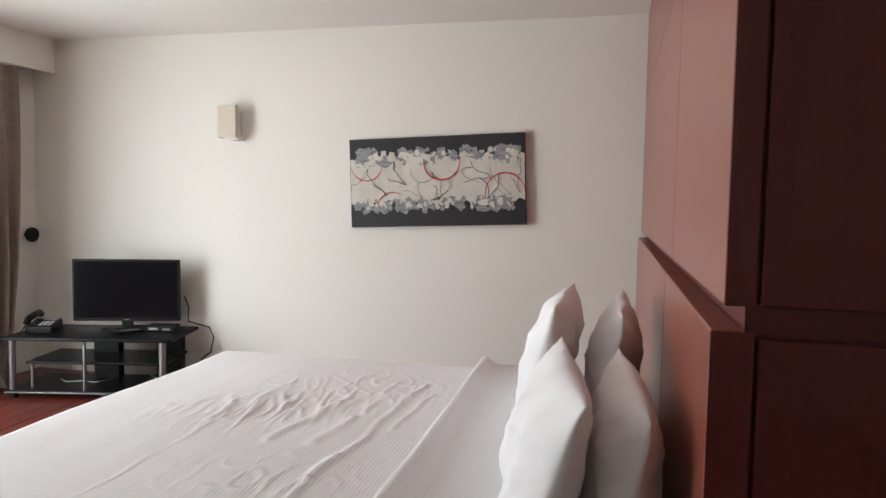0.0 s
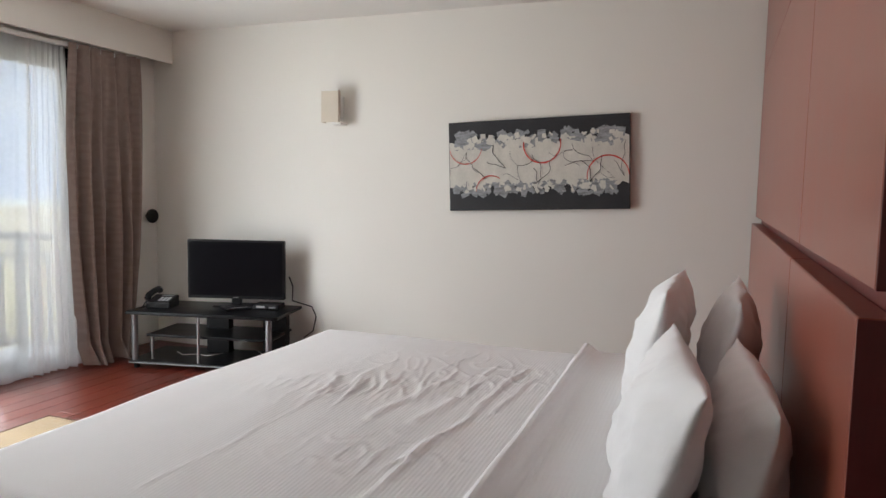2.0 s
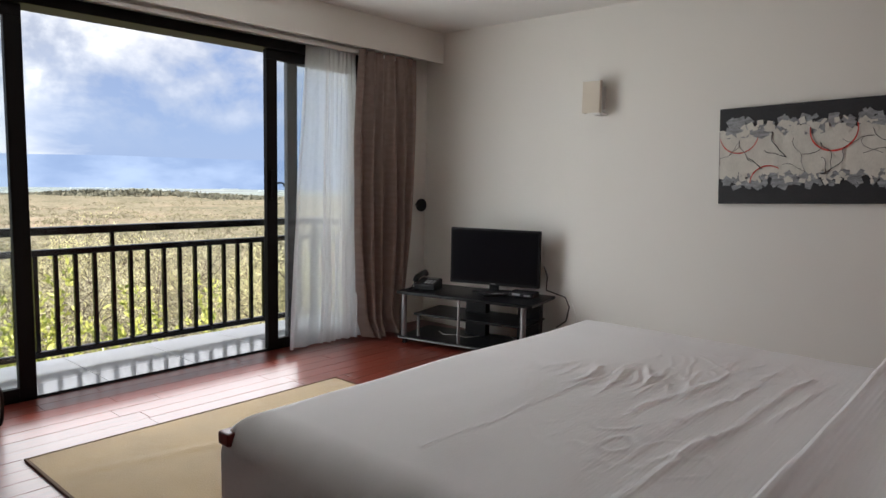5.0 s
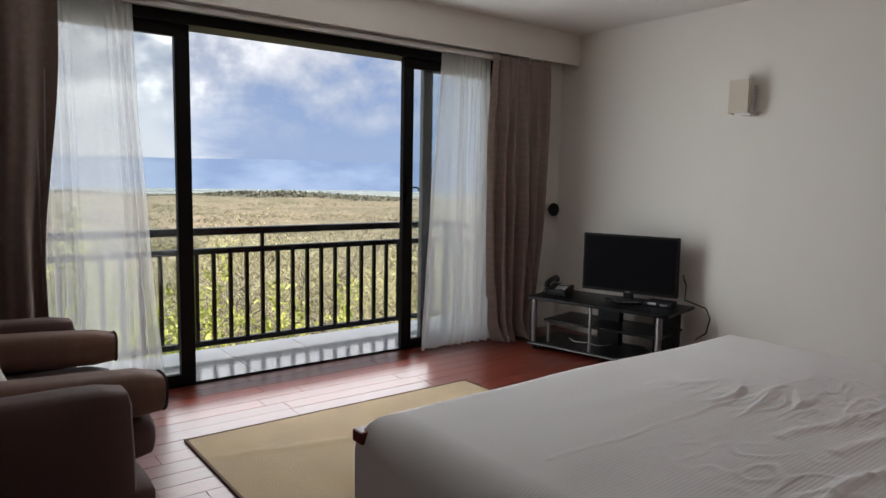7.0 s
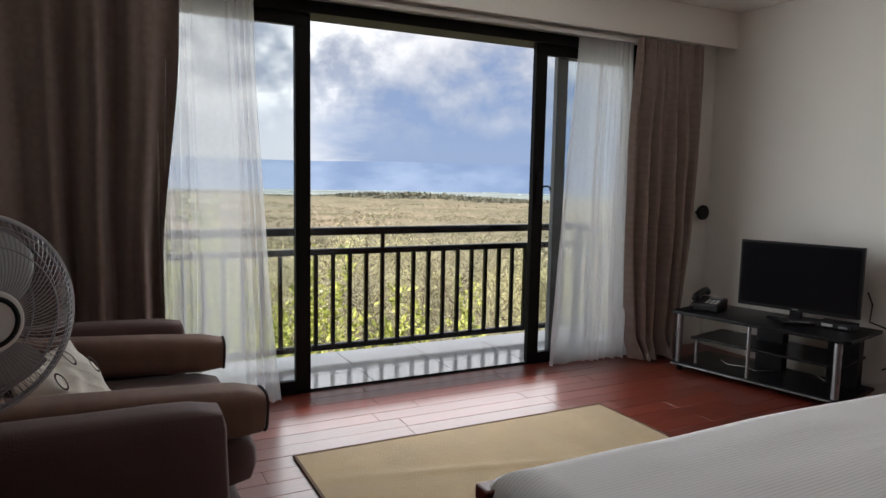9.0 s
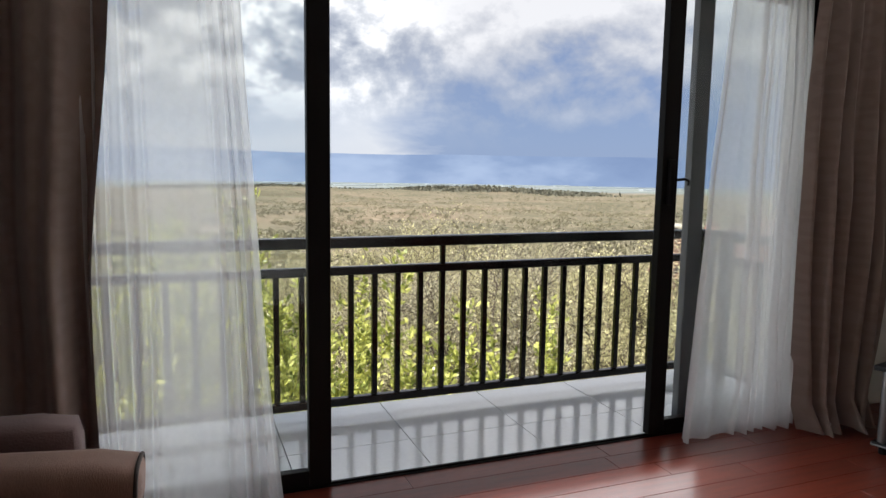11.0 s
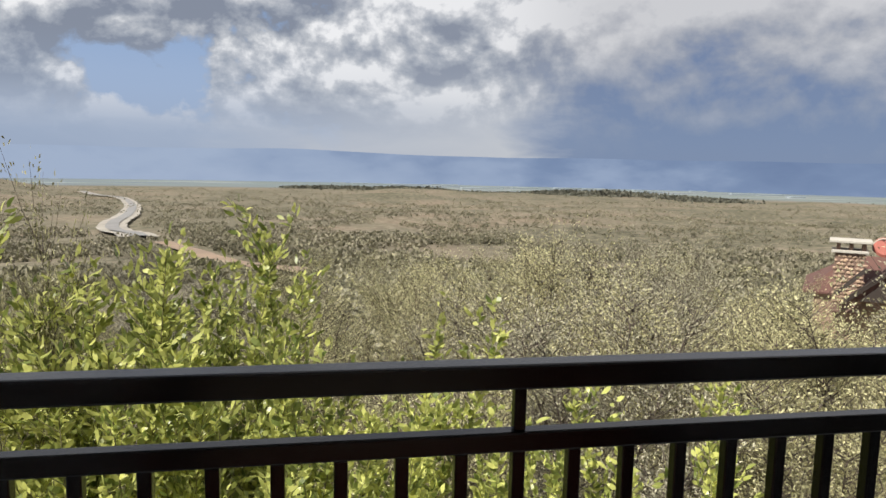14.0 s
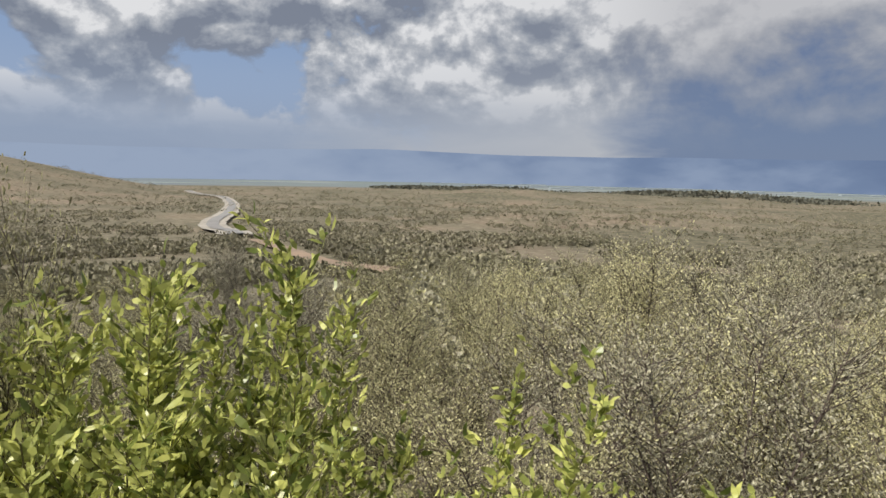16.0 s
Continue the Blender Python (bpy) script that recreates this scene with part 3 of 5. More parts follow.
def pillow_bm(w, h, t, seed, creases=0.5):
    bm = bmesh.new()
    n = 60
    for side_ in (1, -1):
        vs = []
        for i in range(n):
            row = []
            for j in range(n):
                u, v = i / (n - 1) * 2 - 1, j / (n - 1) * 2 - 1
                puff = max(0, (1 - abs(u) ** 2.6)) ** 0.7 * max(0, (1 - abs(v) ** 2.6)) ** 0.7
                pinch = 1 - 0.10 * (1 - abs(u) ** 2) * abs(v) ** 3
                pinch2 = 1 - 0.08 * (1 - abs(v) ** 2) * abs(u) ** 3
                q = Vector((u * 2.1 + seed, v * 2.1, side_ + seed * 0.7))
                rad = math.atan2(v * 1.1, u)
                cr = 0.022 * noise.noise(q * 1.3) + creases * (abs(u) ** 2 + abs(v) ** 2) * (0.007 * noise.noise(Vector((rad * 5, seed, math.hypot(u, v) * 1.2))) + 0.004 * noise.noise(Vector((rad * 11, seed + 3, math.hypot(u, v) * 2))))
                cr += creases * 0.010 * max(0, 1 - 4 * abs(noise.noise(Vector((q.x * 1.6 + q.y * 1.1, q.y * 0.7, q.z + 5)))))
                x = side_ * (t / 2 * puff + cr * puff ** 0.5 * 0.9) + 0.012 * noise.noise(Vector((u * 2, v * 2, seed))) * (1 - puff)
                row.append(bm.verts.new((x, u * w / 2 * pinch, v * h / 2 * pinch2)))
            vs.append(row)
        for i in range(n - 1):
            for j in range(n - 1):
                f = (vs[i][j], vs[i + 1][j], vs[i + 1][j + 1], vs[i][j + 1])
                bm.faces.new(f if side_ > 0 else f[::-1])
    bmesh.ops.remove_doubles(bm, verts=bm.verts, dist=0.0006)
    return bm


for k, (x, y, z, lean, w, h, yaw) in enumerate(((0.87, -0.50, 0.750, 17, 0.64, 0.40, 6), (1.03, -0.48, 0.735, 9, 0.64, 0.37, 3), (0.845, 0.15, 0.81, 12, 0.64, 0.42, -3), (1.035, 0.17, 0.80, 7, 0.64, 0.40, -2))):
    p = part("pillow", pillow_bm(w, h, 0.15, 3.1 * k + 1.7), M["crumple"], None, "plump white cotton pillow propped up on the bed", smooth=True)
    p.matrix_basis = pose(x, y, z, 0, lean, yaw)
    tagged(p, category="pillow", group="pillows on the bed")


# ---- curtains ----
def curtain(name, label, material, y_top, y_bot, folds, amp, x0, seed, z_bot=0.01, pool=0.0, belly=0.0, thin=None, swing=0.0):
    """A hanging curtain; thin: a stretch (from, to, share of cloth) that is pulled flat between two gathers."""
    (a0, a1), (b0, b1) = y_top, y_bot
    nu, nv = folds * 14, 60

    def fn(u, v):
        s_ = 1 - v
        sway = s_ ** 1.4
        w, flat_ = u, 1.0
        if thin:
            lo, hi, part_ = thin
            c0 = lo * (1 - part_) / (1 - hi + lo)
            if u < c0:
                w = lo * u / c0
            elif u < c0 + part_:
                w = lo + (hi - lo) * (u - c0) / part_
                flat_ = 0.35
            else:
                w = hi + (1 - hi) * (u - c0 - part_) / (1 - c0 - part_)
        w += 0.30 / folds * noise.noise(Vector((u * folds * 0.45, s_ * 0.9, seed))) * (0.4 + s_)
        y = (a0 + (a1 - a0) * w) * (1 - sway) + (b0 + (b1 - b0) * w) * sway
        y += belly * math.sin(math.pi * min(1, s_ * 1.02)) * (u - 0.5)
        y += swing * s_ * noise.noise(Vector((u * 2.3, s_ * 1.6, seed + 4)))
        ph = 2 * math.pi * folds * (u + 0.05 * noise.noise(Vector((s_ * 1.3, seed, u * 2.2))))
        deep = amp * flat_ * (0.75 + 0.9 * noise.noise(Vector((u * folds * 0.6, seed, s_ * 0.8)))) * (0.55 + 0.6 * s_)
        sharp = math.sin(ph) + 0.40 * math.sin(2 * ph + seed + 2 * s_) + 0.25 * noise.noise(Vector((ph * 0.8, s_ * 2.5, seed)))
        x = x0 + deep * sharp + 0.014 * noise.noise(Vector((y * 9, s_ * 5, seed)))
        z = z_bot + (2.185 - z_bot) * v
        if pool and s_ > 0.93:
            q = (s_ - 0.93) / 0.07
            x += pool * q * (0.6 + noise.noise(Vector((u * 6, seed, 2))))
            y += 0.06 * q * noise.noise(Vector((u * 5, seed, 9)))
            z = max(0.012 + 0.02 * abs(noise.noise(Vector((u * 14, q * 3, seed)))), z)
        return Vector((x, y, z))

    ob = part(name, grid(nu, nv, fn), material, None, label, smooth=True)
    return tagged(ob, category="curtain")


curtain("sheer_curtain", "white voile sheer curtain drawn aside, hanging to the floor", M["sheer"], (0.95, 1.42), (0.80, 1.47), 9, 0.030, -3.045, 2.0, thin=(0.06, 0.40, 0.16), swing=0.05)
curtain("sheer_curtain", "white voile sheer curtain drawn aside, hanging to the floor", M["sheer"], (-1.56, -1.10), (-1.58, -0.96), 9, 0.030, -3.045, 5.0, thin=(0.36, 0.70, 0.14), swing=0.05)
curtain("drape", "heavy beige brocade curtain gathered beside the glass door", M["drape"], (1.39, 2.00), (1.45, 1.84), 6, 0.066, -2.985, 3.0, pool=0.09, belly=0.12, swing=0.04)
curtain("drape", "heavy brown brocade curtain hanging behind the sofa", M["drape"], (-3.5, -1.46), (-3.45, -1.54), 9, 0.085, -2.975, 8.0, swing=0.22)
hb = thing("curtain_holdback", "dark round wooden curtain holdback on the wall", "curtain holdback")
part("knob", cyl(0.055, 0.03, 24, bevel=0.008, at=(-3.075, 2.19, 1.015), turn=pose(0, 0, 0, 0, 90, 0)), M["plastic"], hb, smooth=True)
part("stem", cyl(0.012, 0.06, 12, at=(-3.108, 2.19, 1.015), turn=pose(0, 0, 0, 0, 90, 0)), M["plastic"], hb)

# ---- television corner ----
STAND = pose(-2.683, 1.54, 0, 0, 0, 12.5)
stand = thing("tv_stand", "black three-tier television stand with silver legs", "tv stand", at=STAND)


def shelf_bm(x0, x1, y0, y1, z0, z1, cut):
    bm = bmesh.new()
    pts = [(x0, y0), (x1 - cut, y0), (x1, y0 + cut * 0.6), (x1, y1), (x0, y1)] if cut else [(x0, y0), (x1, y0), (x1, y1), (x0, y1)]
    vs = [bm.verts.new((x, y, z0)) for x, y in pts]
    f = bm.faces.new(vs)
    up_ = bmesh.ops.extrude_face_region(bm, geom=[f])
    bmesh.ops.translate(bm, vec=(0, 0, z1 - z0), verts=[g_ for g_ in up_["geom"] if isinstance(g_, bmesh.types.BMVert)])
    bmesh.ops.recalc_face_normals(bm, faces=bm.faces)
    bmesh.ops.bevel(bm, geom=bm.edges[:], offset=0.004, segments=2, profile=0.5, affect="EDGES")
    return bm


part("top_shelf", shelf_bm(-0.01, 1.07, -0.01, 0.48, 0.378, 0.40, 0.03), M["black"], stand)
part("middle_shelf", shelf_bm(0.10, 1.0, 0.06, 0.46, 0.215, 0.232, 0), M["black"], stand)
part("lower_shelf", shelf_bm(0.0, 1.06, 0.0, 0.46, 0.035, 0.055, 0), M["black"], stand)
part("edge_strip", box(0.0, 1.05, -0.004, 0.0, 0.040, 0.047, 0.001), M["silver"], stand)
for x, y, z0, z1, r in ((0.035, 0.03, 0.055, 0.378, 0.021), (1.0, 0.03, 0.055, 0.378, 0.021), (0.505, 0.02, 0.055, 0.378, 0.011), (0.13, 0.085, 0.055, 0.215, 0.011)):
    part("leg", cyl(r, z1 - z0, 20, at=(x, y, (z0 + z1) / 2)), M["silver"], stand, smooth=False)
for x in (0.40, 0.83):
    part("back_panel", box(x, x + 0.17, 0.34, 0.415, 0.055, 0.378, 0.002), M["black"], stand)
for x, y in ((0.04, 0.04), (1.0, 0.04), (0.04, 0.42), (1.0, 0.42)):
    part("foot", cyl(0.02, 0.035, 14, at=(x, y, 0.0175)), M["plastic"], stand)

tv = thing("television", "flat-screen television, switched off, on the black stand", "television", at=pose(-2.148, 2.02, 0.40, 0, 0, 18))
part("bezel", box(-0.352, 0.352, -0.018, 0.022, 0.055, 0.478, 0.006), M["plastic"], tv)
part("screen", box(-0.337, 0.337, -0.0215, -0.0182, 0.078, 0.464), M["screen"], tv)
part("back_shell", box(-0.24, 0.24, 0.022, 0.055, 0.09, 0.38, 0.012), M["plastic"], tv)
part("neck", box(-0.035, 0.035, -0.008, 0.018, 0.012, 0.055, 0.004), M["plastic"], tv)
part("foot", box(-0.15, 0.15, -0.07, 0.08, 0.0, 0.013, 0.006), M["plastic"], tv)
part("badge", box(-0.018, 0.018, -0.0195, -0.0182, 0.063, 0.069), M["silver"], tv, "small pale maker's badge")

phone = thing("telephone", "black corded desk telephone on the television stand", "telephone", at=pose(-2.58, 1.76, 0.40, 0, 0, 20))
bm = box(-0.085, 0.085, -0.085, 0.085, 0.0, 0.05, 0.01)
for v_ in bm.verts:
    if v_.co.z > 0.03:
        v_.co.z += 0.03 * (v_.co.y + 0.085) / 0.17
part("base", bm, M["plastic"], phone)
part("display", box(-0.02, 0.065, 0.03, 0.06, 0.075, 0.078), M["greyp"], phone, "small grey display")
key = None
for i in range(3):
    for j in range(4):
        b_ = box(-0.012 + 0.028 * i, 0.008 + 0.028 * i, -0.06 + 0.02 * j, -0.048 + 0.02 * j, 0.052 + 0.0036 * j, 0.060 + 0.0036 * j, 0.002)
        part("key", b_, M["greyp"], phone)
part("handset", tube([(-0.062, -0.105, 0.075), (-0.062, -0.08, 0.098), (-0.062, 0.0, 0.112), (-0.062, 0.08, 0.118), (-0.062, 0.105, 0.10)], 0.021, 10), M["plastic"], phone, smooth=True)
part("cord", tube([(-0.06, -0.11, 0.07), (-0.09, -0.12, 0.02), (-0.12, -0.09, 0.006), (-0.10, 0.02, 0.006)], 0.004, 6), M["plastic"], phone)

dec = thing("set_top_box", "small black set-top box on the television stand", "set-top box", at=pose(-1.88, 2.03, 0.40, 0, 0, 14))
part("body", box(-0.095, 0.095, -0.06, 0.06, 0.004, 0.04, 0.005), M["plastic"], dec)
part("display", box(-0.07, -0.01, -0.0615, -0.0602, 0.014, 0.03), M["greyp"], dec)
part("port", box(0.02, 0.07, -0.0615, -0.0602, 0.012, 0.026), M["silver"], dec)
rem = thing("remote_control", "black remote control lying on the television stand", "remote control", at=pose(-2.03, 1.90, 0.40, 0, 0, -35))
part("body", box(-0.022, 0.022, -0.08, 0.08, 0.0, 0.018, 0.005), M["plastic"], rem)
for j in range(6):
    part("button", box(-0.012, 0.012, -0.06 + 0.02 * j, -0.05 + 0.02 * j, 0.018, 0.020), M["greyp"], rem)
rem2 = thing("remote_control", "black remote control lying beside the television foot", "remote control", at=pose(-2.12, 1.86, 0.40, 0, 0, 60))
part("body", box(-0.02, 0.02, -0.07, 0.07, 0.0, 0.016, 0.005), M["plastic"], rem2)
cab = thing("power_cable", "black power cable hanging behind the television stand", "cable")
part("cable", tube([(-1.80, 2.16, 0.62), (-1.775, 2.17, 0.55), (-1.80, 2.2, 0.44), (-1.66, 2.24, 0.40), (-1.63, 2.25, 0.33), (-1.66, 2.26, 0.22), (-1.74, 2.26, 0.16)], 0.005, 6), M["plastic"], cab, smooth=True)
cab2 = thing("white_cable", "thin white cable looping under the television stand", "cable")
part("cable", tube([(-1.60, 2.24, 0.36), (-1.57, 2.26, 0.25), (-1.60, 2.27, 0.14), (-1.8, 2.2, 0.06), (-1.95, 2.05, 0.062), (-2.1, 2.15, 0.065)], 0.0024, 6), M["whitep"], cab2, smooth=True)
cab3 = thing("white_cable", "thin white cable lying on the lower shelf of the stand", "cable")
part("cable", tube([(-2.55, 1.86, 0.06), (-2.45, 1.80, 0.062), (-2.36, 1.86, 0.062), (-2.27, 1.84, 0.062), (-2.22, 1.95, 0.062)], 0.0024, 6), M["whitep"], cab3, smooth=True)

# ---- wall lamp and painting ----
lamp = thing("wall_lamp", "wall lamp with a cream fabric box shade, unlit", "wall lamp")
SX = -1.485
shade = bmesh.new()
for a, b, c, d in ((-0.066, 0.066, -0.055, -0.051), (-0.066, -0.062, -0.051, 0.01), (0.062, 0.066, -0.051, -0.02)):
    box(SX + a, SX + b, 2.235 + c, 2.235 + d, 1.715, 1.932, 0.001, 1, bm=shade)
part("shade", shade, M["shade"], lamp)
part("rim", box(SX - 0.068, SX + 0.068, 2.178, 2.182, 1.928, 1.936, 0.001), M["whitep"], lamp)
part("bracket", box(SX + 0.01, SX + 0.075, 2.20, 2.299, 1.70, 1.716, 0.003), M["whitep"], lamp)
part("back_plate", box(SX - 0.04, SX + 0.05, 2.285, 2.2995, 1.74, 1.90, 0.003), M["whitep"], lamp)
part("bulb", cyl(0.02, 0.09, 16, r2=0.012, at=(SX, 2.24, 1.79)), M["whitep"], lamp)

pic = thing("painting", "unframed abstract canvas, black and white with red arcs", "painting", at=pose(-0.045, 2.27, 1.436, 0, -2.2, 0))
PW, PH = 1.157, 0.575
part("canvas", box(-PW / 2, PW / 2, -0.016, 0.016, -PH / 2, PH / 2, 0.003), M["paintblack"], pic)
rng = random.Random(4)


def flat(polys, y):
    bm = bmesh.new()
    for i, pl in enumerate(polys):
        bm.faces.new([bm.verts.new((x, y - 0.00004 * i, z)) for x, z in pl])
    return bm


edge_t = [(-PW / 2 + 0.004 + PW * 0.993 * i / 60, 0.155 + 0.035 * noise.noise(Vector((i * 0.35, 0, 1))) + 0.02 * noise.noise(Vector((i * 1.3, 0, 4)))) for i in range(61)]
edge_b = [(-PW / 2 + 0.004 + PW * 0.993 * i / 60, -0.135 + 0.03 * noise.noise(Vector((i * 0.35, 3, 1))) + 0.02 * noise.noise(Vector((i * 1.3, 5, 4)))) for i in range(61)]
field = bmesh.new()
top_ = [field.verts.new((x, -0.0168, z)) for x, z in edge_t]
bot_ = [field.verts.new((x, -0.0168, z)) for x, z in edge_b]
for i in range(60):
    field.faces.new((bot_[i], bot_[i + 1], top_[i + 1], top_[i]))
part("white_field", field, M["paintwhite"], pic, "scraped off-white paint field")


def strokes(count, z_of, spread_, sizes, m_, y):
    polys = []
    for _ in range(count):
        x = rng.uniform(-PW / 2 + 0.05, PW / 2 - 0.05)
        z = z_of(x) + rng.uniform(-spread_, spread_)
        w, h, a = rng.uniform(*sizes), rng.uniform(*sizes), rng.uniform(-0.8, 0.8)
        polys.append([(x + math.cos(a) * dx * w - math.sin(a) * dz * h, z + math.sin(a) * dx * w + math.cos(a) * dz * h) for dx, dz in ((-0.5, -0.5), (0.5, -0.45), (0.45, 0.5), (-0.5, 0.42))])
    tagged(part("knife_strokes", flat(polys, y), m_, pic, "ragged grey and white palette-knife strokes"), kind="stuff")


strokes(120, lambda x: 0.165, 0.04, (0.015, 0.06), M["paintgrey"], -0.0169)
strokes(120, lambda x: -0.15, 0.035, (0.015, 0.055), M["paintgrey"], -0.0169)
strokes(70, lambda x: 0.145, 0.045, (0.008, 0.045), M["paintwhite"], -0.0218)
strokes(70, lambda x: -0.13, 0.04, (0.008, 0.04), M["paintwhite"], -0.0218)


def arc(cx, cz, r, a0, a1, wdt):
    pts = [(cx + r * math.cos(a0 + (a1 - a0) * i / 40), -0.0250, cz + r * math.sin(a0 + (a1 - a0) * i / 40)) for i in range(41)]
    bm = bmesh.new()
    prev = None
    for i, p in enumerate(pts):
        a = a0 + (a1 - a0) * i / 40
        w = wdt * (0.55 + 0.45 * math.sin(math.pi * i / 40)) * (0.8 + 0.3 * noise.noise(Vector((i * 0.4, r, 2))))
        cur = [bm.verts.new((p[0] + s_ * w * math.cos(a), p[1], p[2] + s_ * w * math.sin(a))) for s_ in (-1, 1)]
        if prev:
            bm.faces.new((prev[0], prev[1], cur[1], cur[0]))
        prev = cur
    part("red_arc", bm, M["paintred"], pic, "red painted arc")


arc(0.045, 0.125, 0.118, math.pi * 0.95, math.pi * 2.08, 0.006)
arc(-0.46, 0.125, 0.11, math.pi * 1.05, math.pi * 1.95, 0.004)
arc(0.45, -0.085, 0.125, 0.05, math.pi * 1.05, 0.0055)
arc(-0.29, -0.165, 0.10, math.pi * 0.3, math.pi * 1.0, 0.0045)
for k in range(11):
    rg = random.Random(40 + k)
    x, z = -0.52 + 0.1 * k, rg.uniform(-0.07, 0.09)
    a, pts = rg.uniform(-1, 1), []
    for i in range(46):
        a += 0.42 * noise.noise(Vector((k * 3.1, i * 0.16, 0))) + (2.6 if i == 15 + k % 9 else 0)
        x += 0.0085 * math.cos(a)
        z += 0.0075 * math.sin(a) - 0.03 * z * 0.3
        x, z = min(max(x, -PW / 2 + 0.01), PW / 2 - 0.01), min(max(z, -0.12), 0.13)
        pts.append((x, -0.0253, z))
    part("black_line", tube(pts, 0.0011 + 0.0005 * (k % 3), 5), M["paintblack"], pic, "thin black drip line")

# ---- sofa corner ----
sofa = thing("sofa", "dark taupe fabric armchair with broad arms", "armchair")


def soft(x0, x1, y0, y1, z0, z1, r, seed, puff=0.0):
    bm = box(x0, x1, y0, y1, z0, z1)
    bmesh.ops.subdivide_edges(bm, edges=bm.edges[:], cuts=9, use_grid_fill=True)
    c, h = Vector(((x0 + x1) / 2, (y0 + y1) / 2, (z0 + z1) / 2)), Vector(((x1 - x0) / 2, (y1 - y0) / 2, (z1 - z0) / 2))
    for v_ in bm.verts:
        q = v_.co - c
        inn = Vector([max(-h[i] + r, min(h[i] - r, q[i])) for i in range(3)])
        d = q - inn
        if d.length > 1e-6:
            q = inn + d.normalized() * min(r, d.length)
        bul = puff * (1 - (q.x / h.x) ** 2) * (1 - (q.y / h.y) ** 2) * (1 if q.z > 0 else 0)
        v_.co = c + q + Vector((0, 0, bul)) + Vector((noise.noise(v_.co * 5 + Vector((seed, 0, 0))), noise.noise(v_.co * 5 + Vector((0, seed, 0))), noise.noise(v_.co * 4 + Vector((0, 0, seed))))) * 0.005
    return bm


part("base", soft(-2.50, -1.34, -2.42, -1.46, 0.04, 0.26, 0.03, 1), M["sofa"], sofa, smooth=True)
part("arm", soft(-1.50, -1.335, -2.45, -1.52, 0.04, 0.585, 0.045, 2, 0.01), M["sofa"], sofa, smooth=True)
part("arm", soft(-2.52, -2.37, -2.45, -1.52, 0.04, 0.625, 0.045, 3, 0.01), M["sofa"], sofa, smooth=True)
part("backrest", soft(-2.52, -1.335, -2.62, -2.36, 0.04, 0.80, 0.06, 4, 0.01), M["sofa"], sofa, smooth=True)
part("seat_cushion", soft(-2.365, -1.505, -2.36, -1.40, 0.26, 0.43, 0.07, 5, 0.025), M["sofa"], sofa, smooth=True)
for x, y in ((-2.44, -1.52), (-1.40, -1.52), (-2.44, -2.5), (-1.40, -2.5)):
    part("foot", cyl(0.025, 0.05, 14, at=(x, y, 0.022)), M["paneldark"], sofa)


def bolster(x, y0, y1, z, r, tilt, dx, label):
    b_ = thing("bolster_cushion", label, "cushion", "bolsters on the armchair", at=pose(x, y1, z, tilt, 0, dx))
    bm = soft(-r, r, y0 - y1, 0.0, -r * 0.85, r * 0.85, r * 0.55, y0 + x, 0.006)
    part("cover", bm, M["bolster"], b_, smooth=True)
    ring = [(r * 0.86 * math.copysign(abs(math.cos(a)) ** 0.6, math.cos(a)), -0.006, r * 0.72 * math.copysign(abs(math.sin(a)) ** 0.6, math.sin(a))) for a in [2 * math.pi * i / 32 for i in range(32)]]
    part("piping", tube(ring, 0.005, 6, closed=True), M["piping"], b_, "dark brown piping")


bolster(-1.585, -2.28, -1.375, 0.495, 0.086, -3.5, 2, "brown fabric bolster with dark piping against the armrest")
bolster(-2.275, -2.28, -1.385, 0.510, 0.080, -2.5, -4, "brown fabric bolster with dark piping against the armrest")
cu = thing("throw_cushion", "cream cushion with black leaf motifs propped on the armchair", "cushion", at=pose(-1.83, -1.93, 0.515, 0, 0, 0))
cush = part("cover", pillow_bm(0.36, 0.33, 0.15, 9.3, 0.4), M["cream"], cu, smooth=True)
cush.matrix_basis = pose(0, 0, 0, 4, -30, 62)


def motif(du, dv, s_):
    bm = bmesh.new()
    ro, ri = [], []
    for i in range(20):
        a = 2 * math.pi * i / 20
        ro.append(bm.verts.new((0, s_ * 0.55 * math.cos(a), s_ * math.sin(a))))
        ri.append(bm.verts.new((0, s_ * 0.38 * math.cos(a), s_ * 0.75 * math.sin(a))))
    for i in range(20):
        bm.faces.new((ro[i], ro[(i + 1) % 20], ri[(i + 1) % 20], ri[i]))
    for v_ in bm.verts:
        u, w = (v_.co.y + du) / 0.21, (v_.co.z + dv) / 0.20
        v_.co.x = 0.0785 * max(0, 1 - abs(u) ** 3.2) ** 0.55 * max(0, 1 - abs(w) ** 3.2) ** 0.55 + 0.012
        v_.co.y += du
        v_.co.z += dv
    part("motif", bm, M["piping"], cush, "black leaf outline")


for du, dv in ((0.08, 0.06), (-0.02, -0.06), (0.10, -0.08), (-0.10, 0.07), (0.0, 0.12)):
    motif(du, dv, 0.032)

